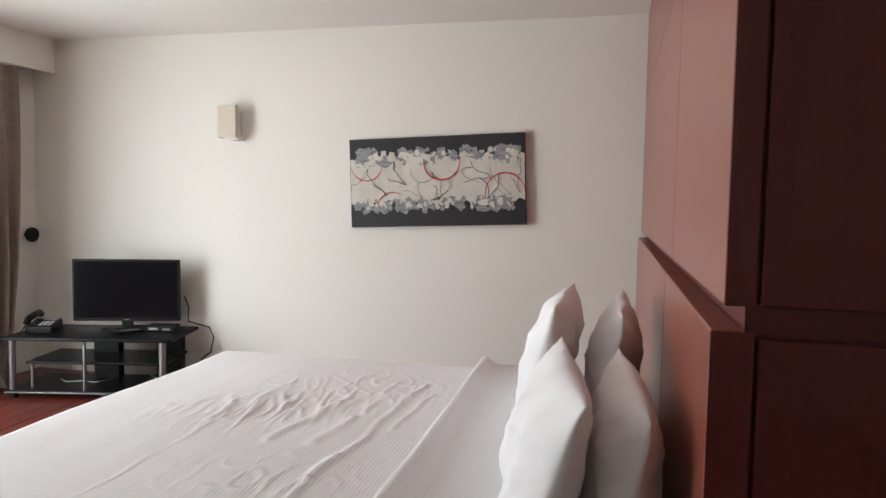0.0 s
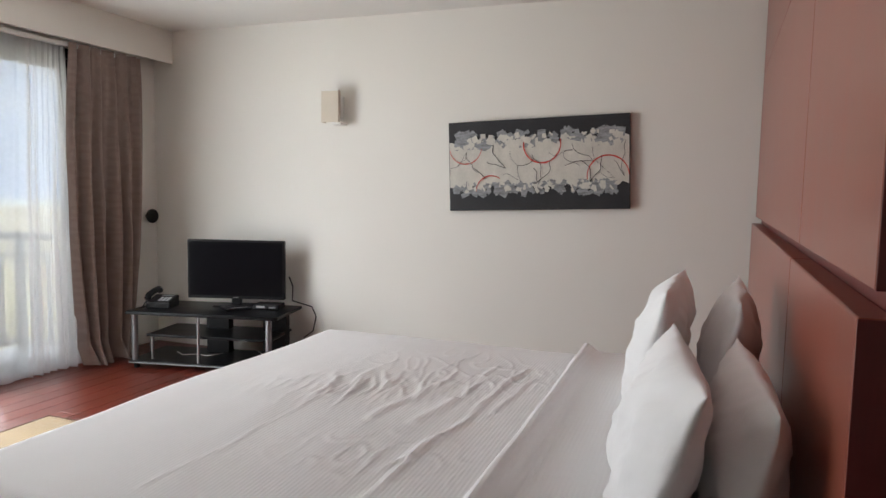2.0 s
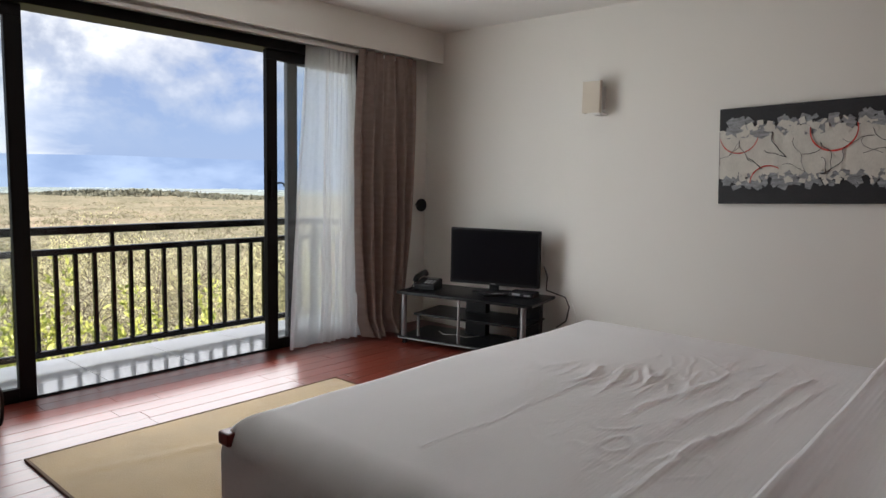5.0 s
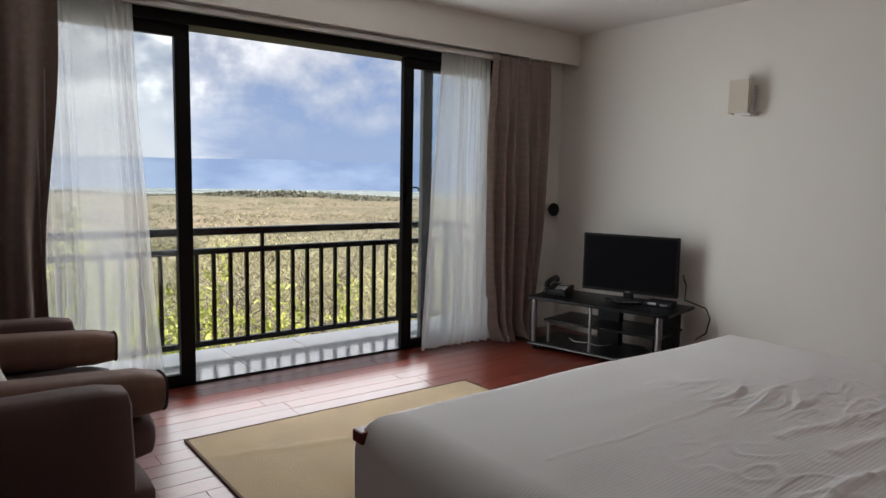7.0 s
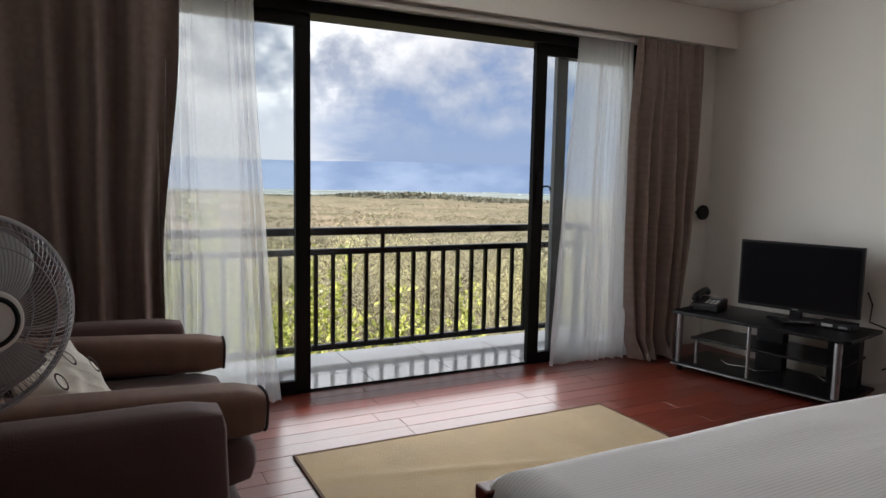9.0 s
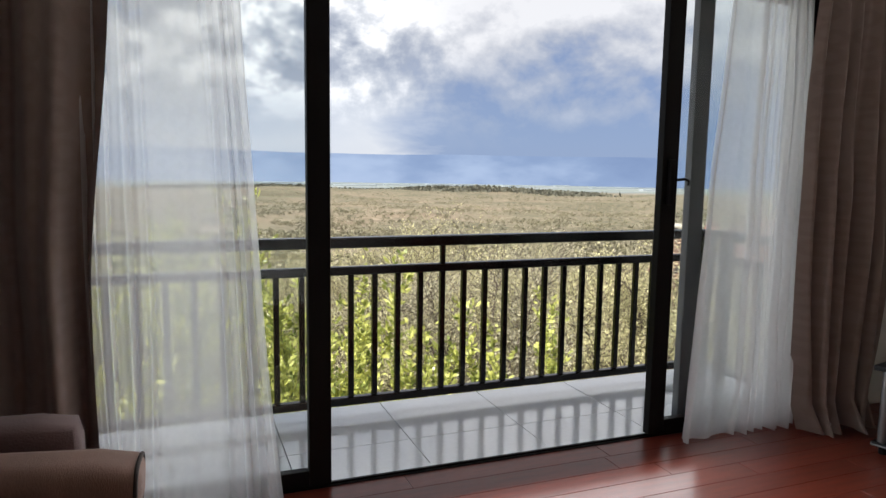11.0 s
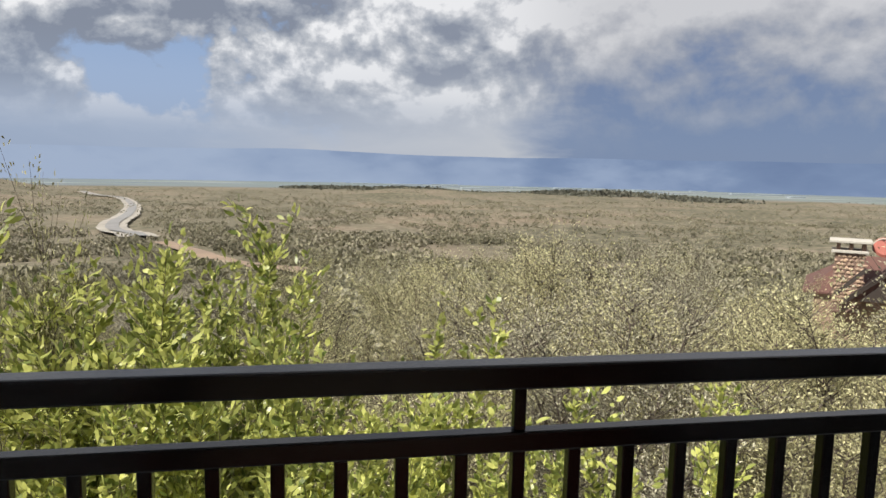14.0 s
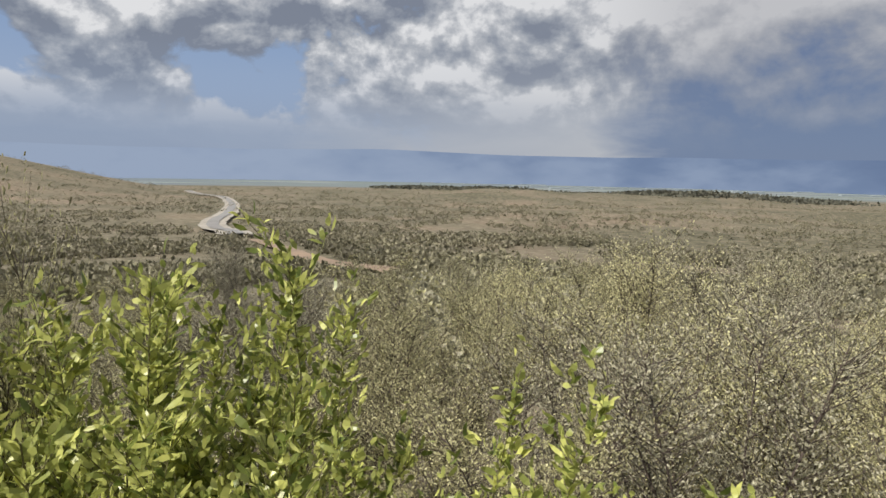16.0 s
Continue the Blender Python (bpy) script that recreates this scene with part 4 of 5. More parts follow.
fan = thing("pedestal_fan", "grey pedestal fan with a round wire guard beside the armchair", "fan", at=pose(-1.08, -2.065, 0.0, 0, 0, 0))
part("base", cyl(0.19, 0.03, 40, r2=0.15, bevel=0.008, at=(0, 0, 0.015)), M["plastic"], fan, smooth=False)
part("pole", cyl(0.014, 0.78, 18, at=(0, 0, 0.42)), M["plastic"], fan)
part("height_collar", cyl(0.022, 0.10, 18, bevel=0.004, at=(0, 0, 0.55)), M["plastic"], fan)
FACE = pose(0, 0, 0.94, 0, 0, 33) @ pose(0, 0, 0, 0, 90, 0)
motor = part("motor", cyl(0.062, 0.15, 28, r2=0.045, bevel=0.01, at=(0, 0, -0.13)), M["whitep"], fan)
motor.matrix_basis = FACE


def guard(front):
    bm = bmesh.new()
    sg = 1 if front else -1
    for k in range(96):
        a = 2 * math.pi * k / 96
        tw = 0.28 * sg
        pts = []
        for i in range(8):
            q = i / 7
            r_ = 0.062 + (0.205 - 0.062) * q
            d = 0.055 * math.cos(q * math.pi / 2) ** 0.8
            pts.append((r_ * math.cos(a + tw * q), r_ * math.sin(a + tw * q), sg * (0.012 + d)))
        tube(pts, 0.0009, 4, bm=bm)
    for r_, z in ((0.206, 0.006), (0.15, 0.047), (0.19, 0.024)):
        tube([(r_ * math.cos(2 * math.pi * i / 64), r_ * math.sin(2 * math.pi * i / 64), sg * z) for i in range(64)], 0.002, 5, closed=True, bm=bm)
    g = part("guard", bm, M["wire"], fan, "round grey wire guard")
    g.matrix_basis = FACE
    return tagged(g, kind="stuff")


gf = guard(True)
guard(False)
rim = part("rim", tube([(0.209 * math.cos(2 * math.pi * i / 64), 0.209 * math.sin(2 * math.pi * i / 64), 0) for i in range(64)], 0.007, 8, closed=True), M["greyp"], fan)
rim.matrix_basis = FACE
cap = part("hub_cap", cyl(0.064, 0.02, 36, bevel=0.005, at=(0, 0, 0.07)), M["whitep"], gf, "pale round hub cap")
part("hub_ring", tube([(0.048 * math.cos(2 * math.pi * i / 40), 0.048 * math.sin(2 * math.pi * i / 40), 0.081) for i in range(40)], 0.0055, 6, closed=True), M["plastic"], gf, "dark ring on the hub")
for k in range(3):
    def blade(u, v, k=k):
        a = 2 * math.pi * k / 3 + (v - 0.5) * (0.75 + 0.55 * math.sin(math.pi * u)) + 0.5 * u
        r_ = 0.03 + 0.155 * u
        return Vector((r_ * math.cos(a), r_ * math.sin(a), -0.012 + (v - 0.5) * 0.045))
    bl = part("blade", grid(14, 12, blade), M["greyp"], fan, smooth=True)
    bl.matrix_basis = FACE

# ---- the land ----
GR = [0, 6, 15, 40, 100, 300, 700, 1500, 2200, 4600]
GZ = [-4.2, -4.6, -5.5, -8, -15, -27, -36, -46, -64, -100]


def ground_z(x, y):
    r_ = math.hypot(x + 3, y)
    z = float(np.interp(r_, GR, GZ))
    az = math.atan2(y, -(x + 3))
    k = min(1, r_ / 400) * min(1, max(0, (1900 - r_) / 600))
    k *= max(0.06, min(1, (az + 0.10) / 0.22))
    z += k * (11 * noise.noise(Vector((x * 0.004, y * 0.004, 2))) + 4.5 * noise.noise(Vector((x * 0.013, y * 0.013, 5))))
    z += 62 * math.exp(-((r_ - 1150) / 260) ** 2) * max(0, min(1, (-az - 0.33) / 0.25))
    return z


def land_fn(u, v):
    az = -math.pi + u * 2 * math.pi
    r_ = 0.5 * (4600 / 0.5) ** v
    x, y = -3 - r_ * math.cos(az), r_ * math.sin(az)
    return Vector((x, y, ground_z(x, y)))


def land_material():
    m = bpy.data.materials.new("dry_bush_land")
    m.use_nodes = True
    t = m.node_tree
    b = t.nodes["Principled BSDF"]
    b.inputs["Roughness"].default_value, b.inputs["Specular IOR Level"].default_value = 0.95, 0.1
    g = t.nodes.new("ShaderNodeNewGeometry")

    def nz(sc_, det, stops, stretch=(1, 1, 1)):
        mp = t.nodes.new("ShaderNodeMapping")
        mp.inputs["Scale"].default_value = stretch
        t.links.new(g.outputs["Position"], mp.inputs[0])
        n = t.nodes.new("ShaderNodeTexNoise")
        n.inputs["Scale"].default_value, n.inputs["Detail"].default_value, n.inputs["Roughness"].default_value = sc_, det, 0.62
        t.links.new(mp.outputs[0], n.inputs["Vector"])
        r = t.nodes.new("ShaderNodeValToRGB")
        ramp_stops(r.color_ramp.elements, stops)
        t.links.new(n.outputs[0], r.inputs[0])
        return r.outputs[0], n.outputs[0]

    def mixc(f, a, c):
        n = t.nodes.new("ShaderNodeMix")
        n.data_type = "RGBA"
        for s_, val in ((n.inputs[0], f), (n.inputs[6], a), (n.inputs[7], c)):
            if isinstance(val, (int, float)):
                s_.default_value = val
            else:
                t.links.new(val, s_)
        return n.outputs[2]

    bush, _ = nz(0.22, 8, [(0.38, (0.05, 0.047, 0.032)), (0.5, (0.14, 0.124, 0.086)), (0.62, (0.245, 0.212, 0.155))])
    patch, _ = nz(0.012, 5, [(0.38, (0.085, 0.083, 0.055)), (0.52, (0.165, 0.145, 0.105)), (0.66, (0.24, 0.18, 0.135))])
    near = mixc(0.5, bush, patch)
    # far plain: bluish distance haze is put into its base colour
    hazed_fields, _ = nz(0.0035, 5, [(0.3, (0.09, 0.115, 0.14)), (0.44, (0.15, 0.175, 0.195)), (0.54, (0.135, 0.165, 0.15)), (0.66, (0.26, 0.27, 0.28))], (1.0, 0.3, 1))
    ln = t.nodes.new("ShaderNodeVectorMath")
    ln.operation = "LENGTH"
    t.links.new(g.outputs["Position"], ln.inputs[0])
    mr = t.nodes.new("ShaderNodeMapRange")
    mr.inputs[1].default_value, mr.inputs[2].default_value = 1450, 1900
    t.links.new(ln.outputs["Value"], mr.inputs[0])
    t.links.new(mixc(mr.outputs[0], near, hazed_fields), b.inputs["Base Color"])
    return m


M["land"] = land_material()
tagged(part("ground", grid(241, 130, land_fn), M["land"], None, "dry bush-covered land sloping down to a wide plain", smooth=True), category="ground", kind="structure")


def ridge_fn(u, v):
    az = -1.5 + 3.0 * u
    top = 92 + 10 * noise.noise(Vector((az * 2.2, 0, 1))) + 6 * noise.noise(Vector((az * 9, 0, 2))) + 40 * math.exp(-((az + 0.02) / 0.12) ** 2) * 0.5
    z = -112 + (top + 112) * v
    r_ = 4400 + 160 * v
    return Vector((-3 - r_ * math.cos(az), r_ * math.sin(az), z))


def far_material():
    """Far hills in blue haze: a backdrop that gives off its own pale light."""
    m = bpy.data.materials.new("hazy_blue_hills")
    m.use_nodes = True
    t = m.node_tree
    t.nodes.clear()
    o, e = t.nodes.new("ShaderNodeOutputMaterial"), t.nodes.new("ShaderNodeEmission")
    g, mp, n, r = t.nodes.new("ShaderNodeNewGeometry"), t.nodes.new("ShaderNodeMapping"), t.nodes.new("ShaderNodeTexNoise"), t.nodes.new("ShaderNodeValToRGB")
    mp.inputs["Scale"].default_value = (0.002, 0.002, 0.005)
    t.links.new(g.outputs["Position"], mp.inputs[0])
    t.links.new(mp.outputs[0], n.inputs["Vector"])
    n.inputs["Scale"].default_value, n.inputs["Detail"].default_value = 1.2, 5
    # haze is put into these glow colours, palest to the south and low down
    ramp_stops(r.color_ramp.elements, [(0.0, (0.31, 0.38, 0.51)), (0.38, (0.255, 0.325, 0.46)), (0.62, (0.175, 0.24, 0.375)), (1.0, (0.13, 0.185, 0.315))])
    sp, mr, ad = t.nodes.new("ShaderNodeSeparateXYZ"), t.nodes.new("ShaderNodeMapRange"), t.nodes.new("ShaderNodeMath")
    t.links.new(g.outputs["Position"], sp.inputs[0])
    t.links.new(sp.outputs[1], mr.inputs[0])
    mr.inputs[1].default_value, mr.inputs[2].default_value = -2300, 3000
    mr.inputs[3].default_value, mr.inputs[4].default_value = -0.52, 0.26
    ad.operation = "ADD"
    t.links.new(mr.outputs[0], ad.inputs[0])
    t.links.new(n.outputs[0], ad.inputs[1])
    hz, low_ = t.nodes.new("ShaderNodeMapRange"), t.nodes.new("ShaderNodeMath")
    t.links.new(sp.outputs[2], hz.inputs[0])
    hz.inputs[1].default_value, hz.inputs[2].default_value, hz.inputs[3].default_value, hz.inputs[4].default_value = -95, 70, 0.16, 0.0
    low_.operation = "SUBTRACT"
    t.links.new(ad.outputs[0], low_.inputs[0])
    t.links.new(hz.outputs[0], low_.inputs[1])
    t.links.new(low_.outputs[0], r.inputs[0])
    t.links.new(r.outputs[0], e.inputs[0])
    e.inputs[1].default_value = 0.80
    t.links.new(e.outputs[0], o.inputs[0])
    return m


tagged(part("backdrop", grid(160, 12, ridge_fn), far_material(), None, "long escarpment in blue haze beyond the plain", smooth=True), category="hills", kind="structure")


def strip(pts, w, lift, m_, name, label, category):
    bm = bmesh.new()
    prev = None
    for i, (x, y) in enumerate(pts):
        a, b = pts[max(0, i - 1)], pts[min(len(pts) - 1, i + 1)]
        d = Vector((b[0] - a[0], b[1] - a[1])).normalized()
        n_ = Vector((-d.y, d.x))
        cur = []
        for s_ in (-1, -0.33, 0.33, 1):
            ww = w * (1 + 0.25 * noise.noise(Vector((i * 0.7, s_, 3))))
            px, py = x + n_.x * s_ * ww, y + n_.y * s_ * ww
            cur.append(bm.verts.new((px, py, ground_z(px, py) + lift)))
        if prev:
            for k in range(3):
                bm.faces.new((prev[k], prev[k + 1], cur[k + 1], cur[k]))
        prev = cur
    bmesh.ops.recalc_face_normals(bm, faces=bm.faces)
    return tagged(part(name, bm, m_, None, label, smooth=True), category=category, kind="structure")


def smooth_line(pts, n):
    out = []
    for i in range(len(pts) - 1):
        p0, p1, p2, p3 = (Vector(pts[max(0, min(len(pts) - 1, i + k))]) for k in (-1, 0, 1, 2))
        for k in range(n):
            t_ = k / n
            out.append(tuple(0.5 * ((2 * p1) + (p2 - p0) * t_ + (2 * p0 - 5 * p1 + 4 * p2 - p3) * t_ ** 2 + (3 * p1 - p0 - 3 * p2 + p3) * t_ ** 3)))
    return out


M["gravel"] = mat("pale_gravel_road", (0.30, 0.275, 0.235), 0.95, vary=0.25, scale=0.08, grain=0.6, bump=0.0)
M["track"] = mat("grey_wheel_track", (0.20, 0.195, 0.19), 0.95, vary=0.2, scale=0.08, grain=0.6, bump=0.0)
M["earth"] = mat("bare_red_earth", (0.23, 0.165, 0.115), 0.95, vary=0.3, scale=0.05, grain=0.5, bump=0.0)
bend = smooth_line([(-1010, -318), (-884, -265), (-780, -208), (-602, -152), (-436, -112), (-350, -96), (-303, -84), (-262, -66), (-225, -55)], 8)
strip(bend, 6.0, 1.2, M["gravel"], "road_verge", "pale gravel verge of the winding road", "road")
strip(bend, 2.7, 1.5, M["track"], "road", "grey winding gravel road through the bush", "road")
strip(smooth_line([(-205, -44), (-163, -29), (-130, -17), (-118, -10), (-111, -4), (-100, 0)], 6), 2.4, 0.6, M["earth"], "dirt_bank", "bank of bare reddish earth in the bush", "ground")


# ---- plants ----
def leaf_mat(name, c1, c2, through_=0.3, rough=0.36):
    m = bpy.data.materials.new(name)
    m.use_nodes = True
    t = m.node_tree
    t.nodes.clear()
    o, mx = t.nodes.new("ShaderNodeOutputMaterial"), t.nodes.new("ShaderNodeMixShader")
    pb, tl = t.nodes.new("ShaderNodeBsdfPrincipled"), t.nodes.new("ShaderNodeBsdfTranslucent")
    g, r = t.nodes.new("ShaderNodeNewGeometry"), t.nodes.new("ShaderNodeValToRGB")
    ramp_stops(r.color_ramp.elements, [(0.0, c1), (1.0, c2)])
    t.links.new(g.outputs["Random Per Island"], r.inputs[0])
    nz, hs, mr = t.nodes.new("ShaderNodeTexNoise"), t.nodes.new("ShaderNodeHueSaturation"), t.nodes.new("ShaderNodeMapRange")
    nz.inputs["Scale"].default_value, nz.inputs["Detail"].default_value = 0.05, 5
    t.links.new(g.outputs["Position"], nz.inputs["Vector"])
    mr.inputs[1].default_value, mr.inputs[2].default_value, mr.inputs[3].default_value, mr.inputs[4].default_value = 0.35, 0.62, 0.62, 1.15
    t.links.new(nz.outputs[0], mr.inputs[0])
    t.links.new(mr.outputs[0], hs.inputs["Value"])
    t.links.new(r.outputs[0], hs.inputs["Color"])
    t.links.new(hs.outputs[0], pb.inputs["Base Color"])
    t.links.new(hs.outputs[0], tl.inputs[0])
    pb.inputs["Roughness"].default_value = rough
    mx.inputs[0].default_value = through_
    t.links.new(pb.outputs[0], mx.inputs[1])
    t.links.new(tl.outputs[0], mx.inputs[2])
    t.links.new(mx.outputs[0], o.inputs[0])
    return m


M["leaf"] = leaf_mat("fresh_green_leaf", (0.13, 0.18, 0.035), (0.82, 0.83, 0.26), 0.45)
M["olive"] = leaf_mat("dry_olive_leaf", (0.15, 0.14, 0.065), (0.70, 0.66, 0.38), 0.3, 0.55)
M["brush"] = leaf_mat("olive_brown_brush_leaf", (0.115, 0.108, 0.065), (0.31, 0.285, 0.19), 0.15, 0.85)
M["pale"] = leaf_mat("pale_grey_brush_leaf", (0.17, 0.155, 0.11), (0.38, 0.345, 0.25), 0.15, 0.85)
M["grey"] = leaf_mat("grey_green_leaf", (0.14, 0.132, 0.085), (0.49, 0.46, 0.33), 0.25, 0.6)
M["twig"] = mat("grey_brown_twig", (0.075, 0.056, 0.045), 0.9, vary=0.3, grain=40, bump=0.2)
M["greentwig"] = mat("green_stem", (0.16, 0.15, 0.06), 0.8, vary=0.3, grain=40, bump=0.1)


def leaves_mesh(name, base, way, length, width, seed, material, fine=False):
    """Many small folded leaves: base points, directions, sizes."""
    rs = np.random.RandomState(seed)
    n = len(base)
    way = way / np.linalg.norm(way, axis=1, keepdims=True)
    s_ = np.cross(way, rs.normal(size=(n, 3)))
    s_ /= np.linalg.norm(s_, axis=1, keepdims=True) + 1e-9
    up_ = np.cross(s_, way)
    L = (length * rs.uniform(0.6, 1.25, n))[:, None]
    W = (width * rs.uniform(0.7, 1.2, n))[:, None]
    if fine:
        v = np.empty((n, 6, 3))
        v[:, 0] = base
        v[:, 1] = base + way * L * 0.35 + s_ * W + up_ * W * 0.3
        v[:, 2] = base + way * L * 0.72 + s_ * W * 0.8 + up_ * W * 0.2
        v[:, 3] = base + way * L - up_ * L * 0.10
        v[:, 4] = base + way * L * 0.72 - s_ * W * 0.8 + up_ * W * 0.2
        v[:, 5] = base + way * L * 0.35 - s_ * W + up_ * W * 0.3
        f = np.arange(n * 6).reshape(n, 6)
        tri = np.concatenate([f[:, [0, 1, 5]], f[:, [1, 2, 5]], f[:, [2, 4, 5]], f[:, [2, 3, 4]]])
    else:
        mid = base + way * L * 0.5
        v = np.empty((n, 4, 3))
        v[:, 0] = base
        v[:, 1] = mid + s_ * W + up_ * W * 0.35
        v[:, 2] = base + way * L - up_ * L * 0.08
        v[:, 3] = mid - s_ * W + up_ * W * 0.35
        f = np.arange(n * 4).reshape(n, 4)
        tri = np.concatenate([f[:, [0, 1, 2]], f[:, [0, 2, 3]]])
    me = bpy.data.meshes.new(name)
    me.from_pydata(v.reshape(-1, 3).tolist(), [], tri.tolist())
    me.materials.append(material)
    return me


def bush(name, label, category, height, spread_, stems, sub, leaves, length, width, lm, tm, seed, group, lean=0.25, r0=0.02, up_way=0.7, clump=0.05, along=1.2, twigs=(0.10, 0.22), fine=False, loose=0.8):
    """A shrub of several stems that fork, with leaves along the outer twigs."""
    rg = random.Random(seed)
    rs = np.random.RandomState(seed)
    wood = bmesh.new()
    base, way = [], []
    for s_ in range(stems):
        a = 2 * math.pi * (s_ + rg.random()) / stems
        reach = spread_ * rg.uniform(0.35, 1.0)
        h = height * rg.uniform(0.78, 1.0) * (1 - 0.18 * reach / spread_)
        pts = []
        for i in range(9):
            q = i / 8
            wv = 0.09 * height
            pts.append(Vector((math.cos(a) * reach * q ** 1.3 + wv * noise.noise(Vector((q * 2.5, seed, s_))) * q, math.sin(a) * reach * q ** 1.3 + wv * noise.noise(Vector((q * 2.5, seed + 9, s_))) * q, h * q)))
        tube(pts, r0 * rg.uniform(0.7, 1.1), 5, bm=wood, taper=0.22)
        for k in range(sub):
            q = rg.uniform(0.35, 1.0)
            i = min(7, int(q * 8))
            p = pts[i].lerp(pts[i + 1], q * 8 - i)
            b_ = rg.uniform(0, 2 * math.pi)
            ln = height * rg.uniform(*twigs) * (1.25 - 0.6 * q)
            d = Vector((math.cos(b_), math.sin(b_), up_way * rg.uniform(0.5, 1.6))).normalized()
            e = [p, p + d * ln * 0.5 + Vector((0, 0, 0.03 * ln)), p + d * ln + Vector((rg.uniform(-0.1, 0.1), rg.uniform(-0.1, 0.1), 0.25)) * ln]
            tube(e, r0 * 0.2, 4, bm=wood, taper=0.35)
            m_ = max(1, int(leaves * ln / (height * 0.5 * sum(twigs))))
            for _ in range(m_):
                w = rg.uniform(0.15, 1.0)
                c = e[0].lerp(e[1], w * 2) if w < 0.5 else e[1].lerp(e[2], w * 2 - 1)
                base.append(c + Vector((rg.gauss(0, clump), rg.gauss(0, clump), rg.gauss(0, clump))) * 0.6)
                way.append(d * 0.7 + Vector((rg.gauss(0, loose), rg.gauss(0, loose), rg.gauss(0.35, 0.6 * loose))))
        for _ in range(int(leaves * along)):
            q = 1 - 0.45 * rg.random()
            i = min(7, int(q * 8))
            base.append(pts[i].lerp(pts[i + 1], q * 8 - i))
            way.append(Vector((rg.gauss(0, 0.7), rg.gauss(0, 0.7), 0.5)))
    t_ = thing(name, label, category, group)
    part("trunk", wood, tm, t_)
    cr = new("crown", leaves_mesh("crown", np.array([tuple(p) for p in base]), np.array([tuple(p) for p in way]), length, width, seed, lm, fine))
    cr.parent = t_
    return t_


def at_ground(x, y, rz=0.0, s_=1.0, sink=0.1):
    return Matrix.Translation((x, y, ground_z(x, y) - sink)) @ Matrix.Rotation(rz, 4, "Z") @ Matrix.Diagonal((s_, s_, s_, 1))


G1, G2 = "leafy shrubs below the balcony", "dry shrubs on the slope"
L1 = "tall bright green broad-leaved shrub growing below the balcony"
L2 = "thin dry shrub with small pale leaves on the slope"

leafy = [bush("shrub", L1, "shrub", 5.6, 0.62, 11, 50, 14, 0.084, 0.0145, M["leaf"], M["greentwig"], 11 + k, G1, r0=0.014, up_way=1.2, clump=0.03, along=15, twigs=(0.035, 0.10), fine=True, loose=0.6) for k in range(3)]
SPOT = [(-7.7, -0.95, 1.09), (-7.4, -1.65, 1.11), (-7.9, -2.9, 1.14), (-6.5, -0.62, 0.95), (-6.5, -1.5, 1.02), (-6.6, -2.5, 1.04), (-6.2, -3.5, 1.05), (-7.1, -2.3, 1.07)]
for i, (x, y, s_) in enumerate(SPOT):
    m_ = at_ground(x, y, i * 1.9, s_)
    if i < 3:
        leafy[i].matrix_basis = m_
    else:
        copy_thing(leafy[i % 3], pose(x, y, m_.translation.z, 0, 0, math.degrees(i * 1.9))).scale = (s_, s_, s_)
L3 = "slender bright green leafy shoot rising below the balcony"
shoots = [bush("shrub", L3, "shrub", 5.6, 0.26, 4, 50, 14, 0.086, 0.0165, M["leaf"], M["greentwig"], 71 + k, G1, r0=0.012, up_way=1.2, clump=0.03, along=15, twigs=(0.03, 0.085), fine=True, loose=0.6) for k in range(2)]
THIN = [(-6.9, -0.42, 0.97), (-7.06, 0.32, 0.98), (-6.4, 0.72, 0.93), (-6.2, 1.45, 0.90), (-7.4, 1.0, 0.88), (-6.6, 0.02, 0.90), (-6.0, 0.28, 0.86), (-6.4, 2.2, 0.90), (-7.2, -0.1, 0.90), (-6.1, -0.3, 0.87), (-6.7, 1.2, 0.86)]
for i, (x, y, s_) in enumerate(THIN):
    m_ = pose(x, y, ground_z(x, y) - 0.1, 0, 0, 75 * i)
    ob = shoots[i] if i < 2 else copy_thing(shoots[i % 2], m_)
    ob.matrix_basis = m_
    ob.scale = (s_, s_, s_)
dry = [bush("shrub", L2, "shrub", 4.6, 1.7, 9, 58, 46, 0.044, 0.0105, M["grey"] if k == 2 else M["olive"], M["twig"], 31 + k, G2, r0=0.027, up_way=0.6, clump=0.10) for k in range(4)]
rg = random.Random(8)
PLACE = []
for row, (r_, step) in enumerate(((7.2, 1.9), (9.6, 2.1), (12.5, 2.5), (16.5, 3.0), (21.5, 3.6), (28, 4.6))):
    n = int(r_ * 2.0 / step)
    for k in range(n + 1):
        az = -0.78 + 1.72 * (k + rg.uniform(-0.3, 0.3)) / n
        x, y = -3 - r_ * math.cos(az), r_ * math.sin(az)
        if row == 0 and y < -0.6:
            continue
        if row > 3 and math.hypot(x + 39, y - 30.8) < 12:
            continue
        s_ = rg.uniform(0.76, 1.08) * (1.31 if y > 2.2 else 1.05) * (1.0 if row else 0.86)
        if row > 1 and az > 0.58:
            s_ *= 0.76
        PLACE.append((x, y, s_))
for i, (x, y, s_) in enumerate(PLACE):
    z = ground_z(x, y) - 0.1
    a = rg.uniform(0, 360)
    if i < 4:
        ob = dry[i]
        ob.matrix_basis = pose(x, y, z, 0, 0, a)
    else:
        ob = copy_thing(dry[i % 4], pose(x, y, z, 0, 0, a))
    ob.scale = (s_, s_, s_)


tall = copy_thing(dry[1], pose(-7.3, -2.35, ground_z(-7.3, -2.35) - 0.1, 0, 0, 40))
tall.scale = (0.5, 0.5, 1.37)


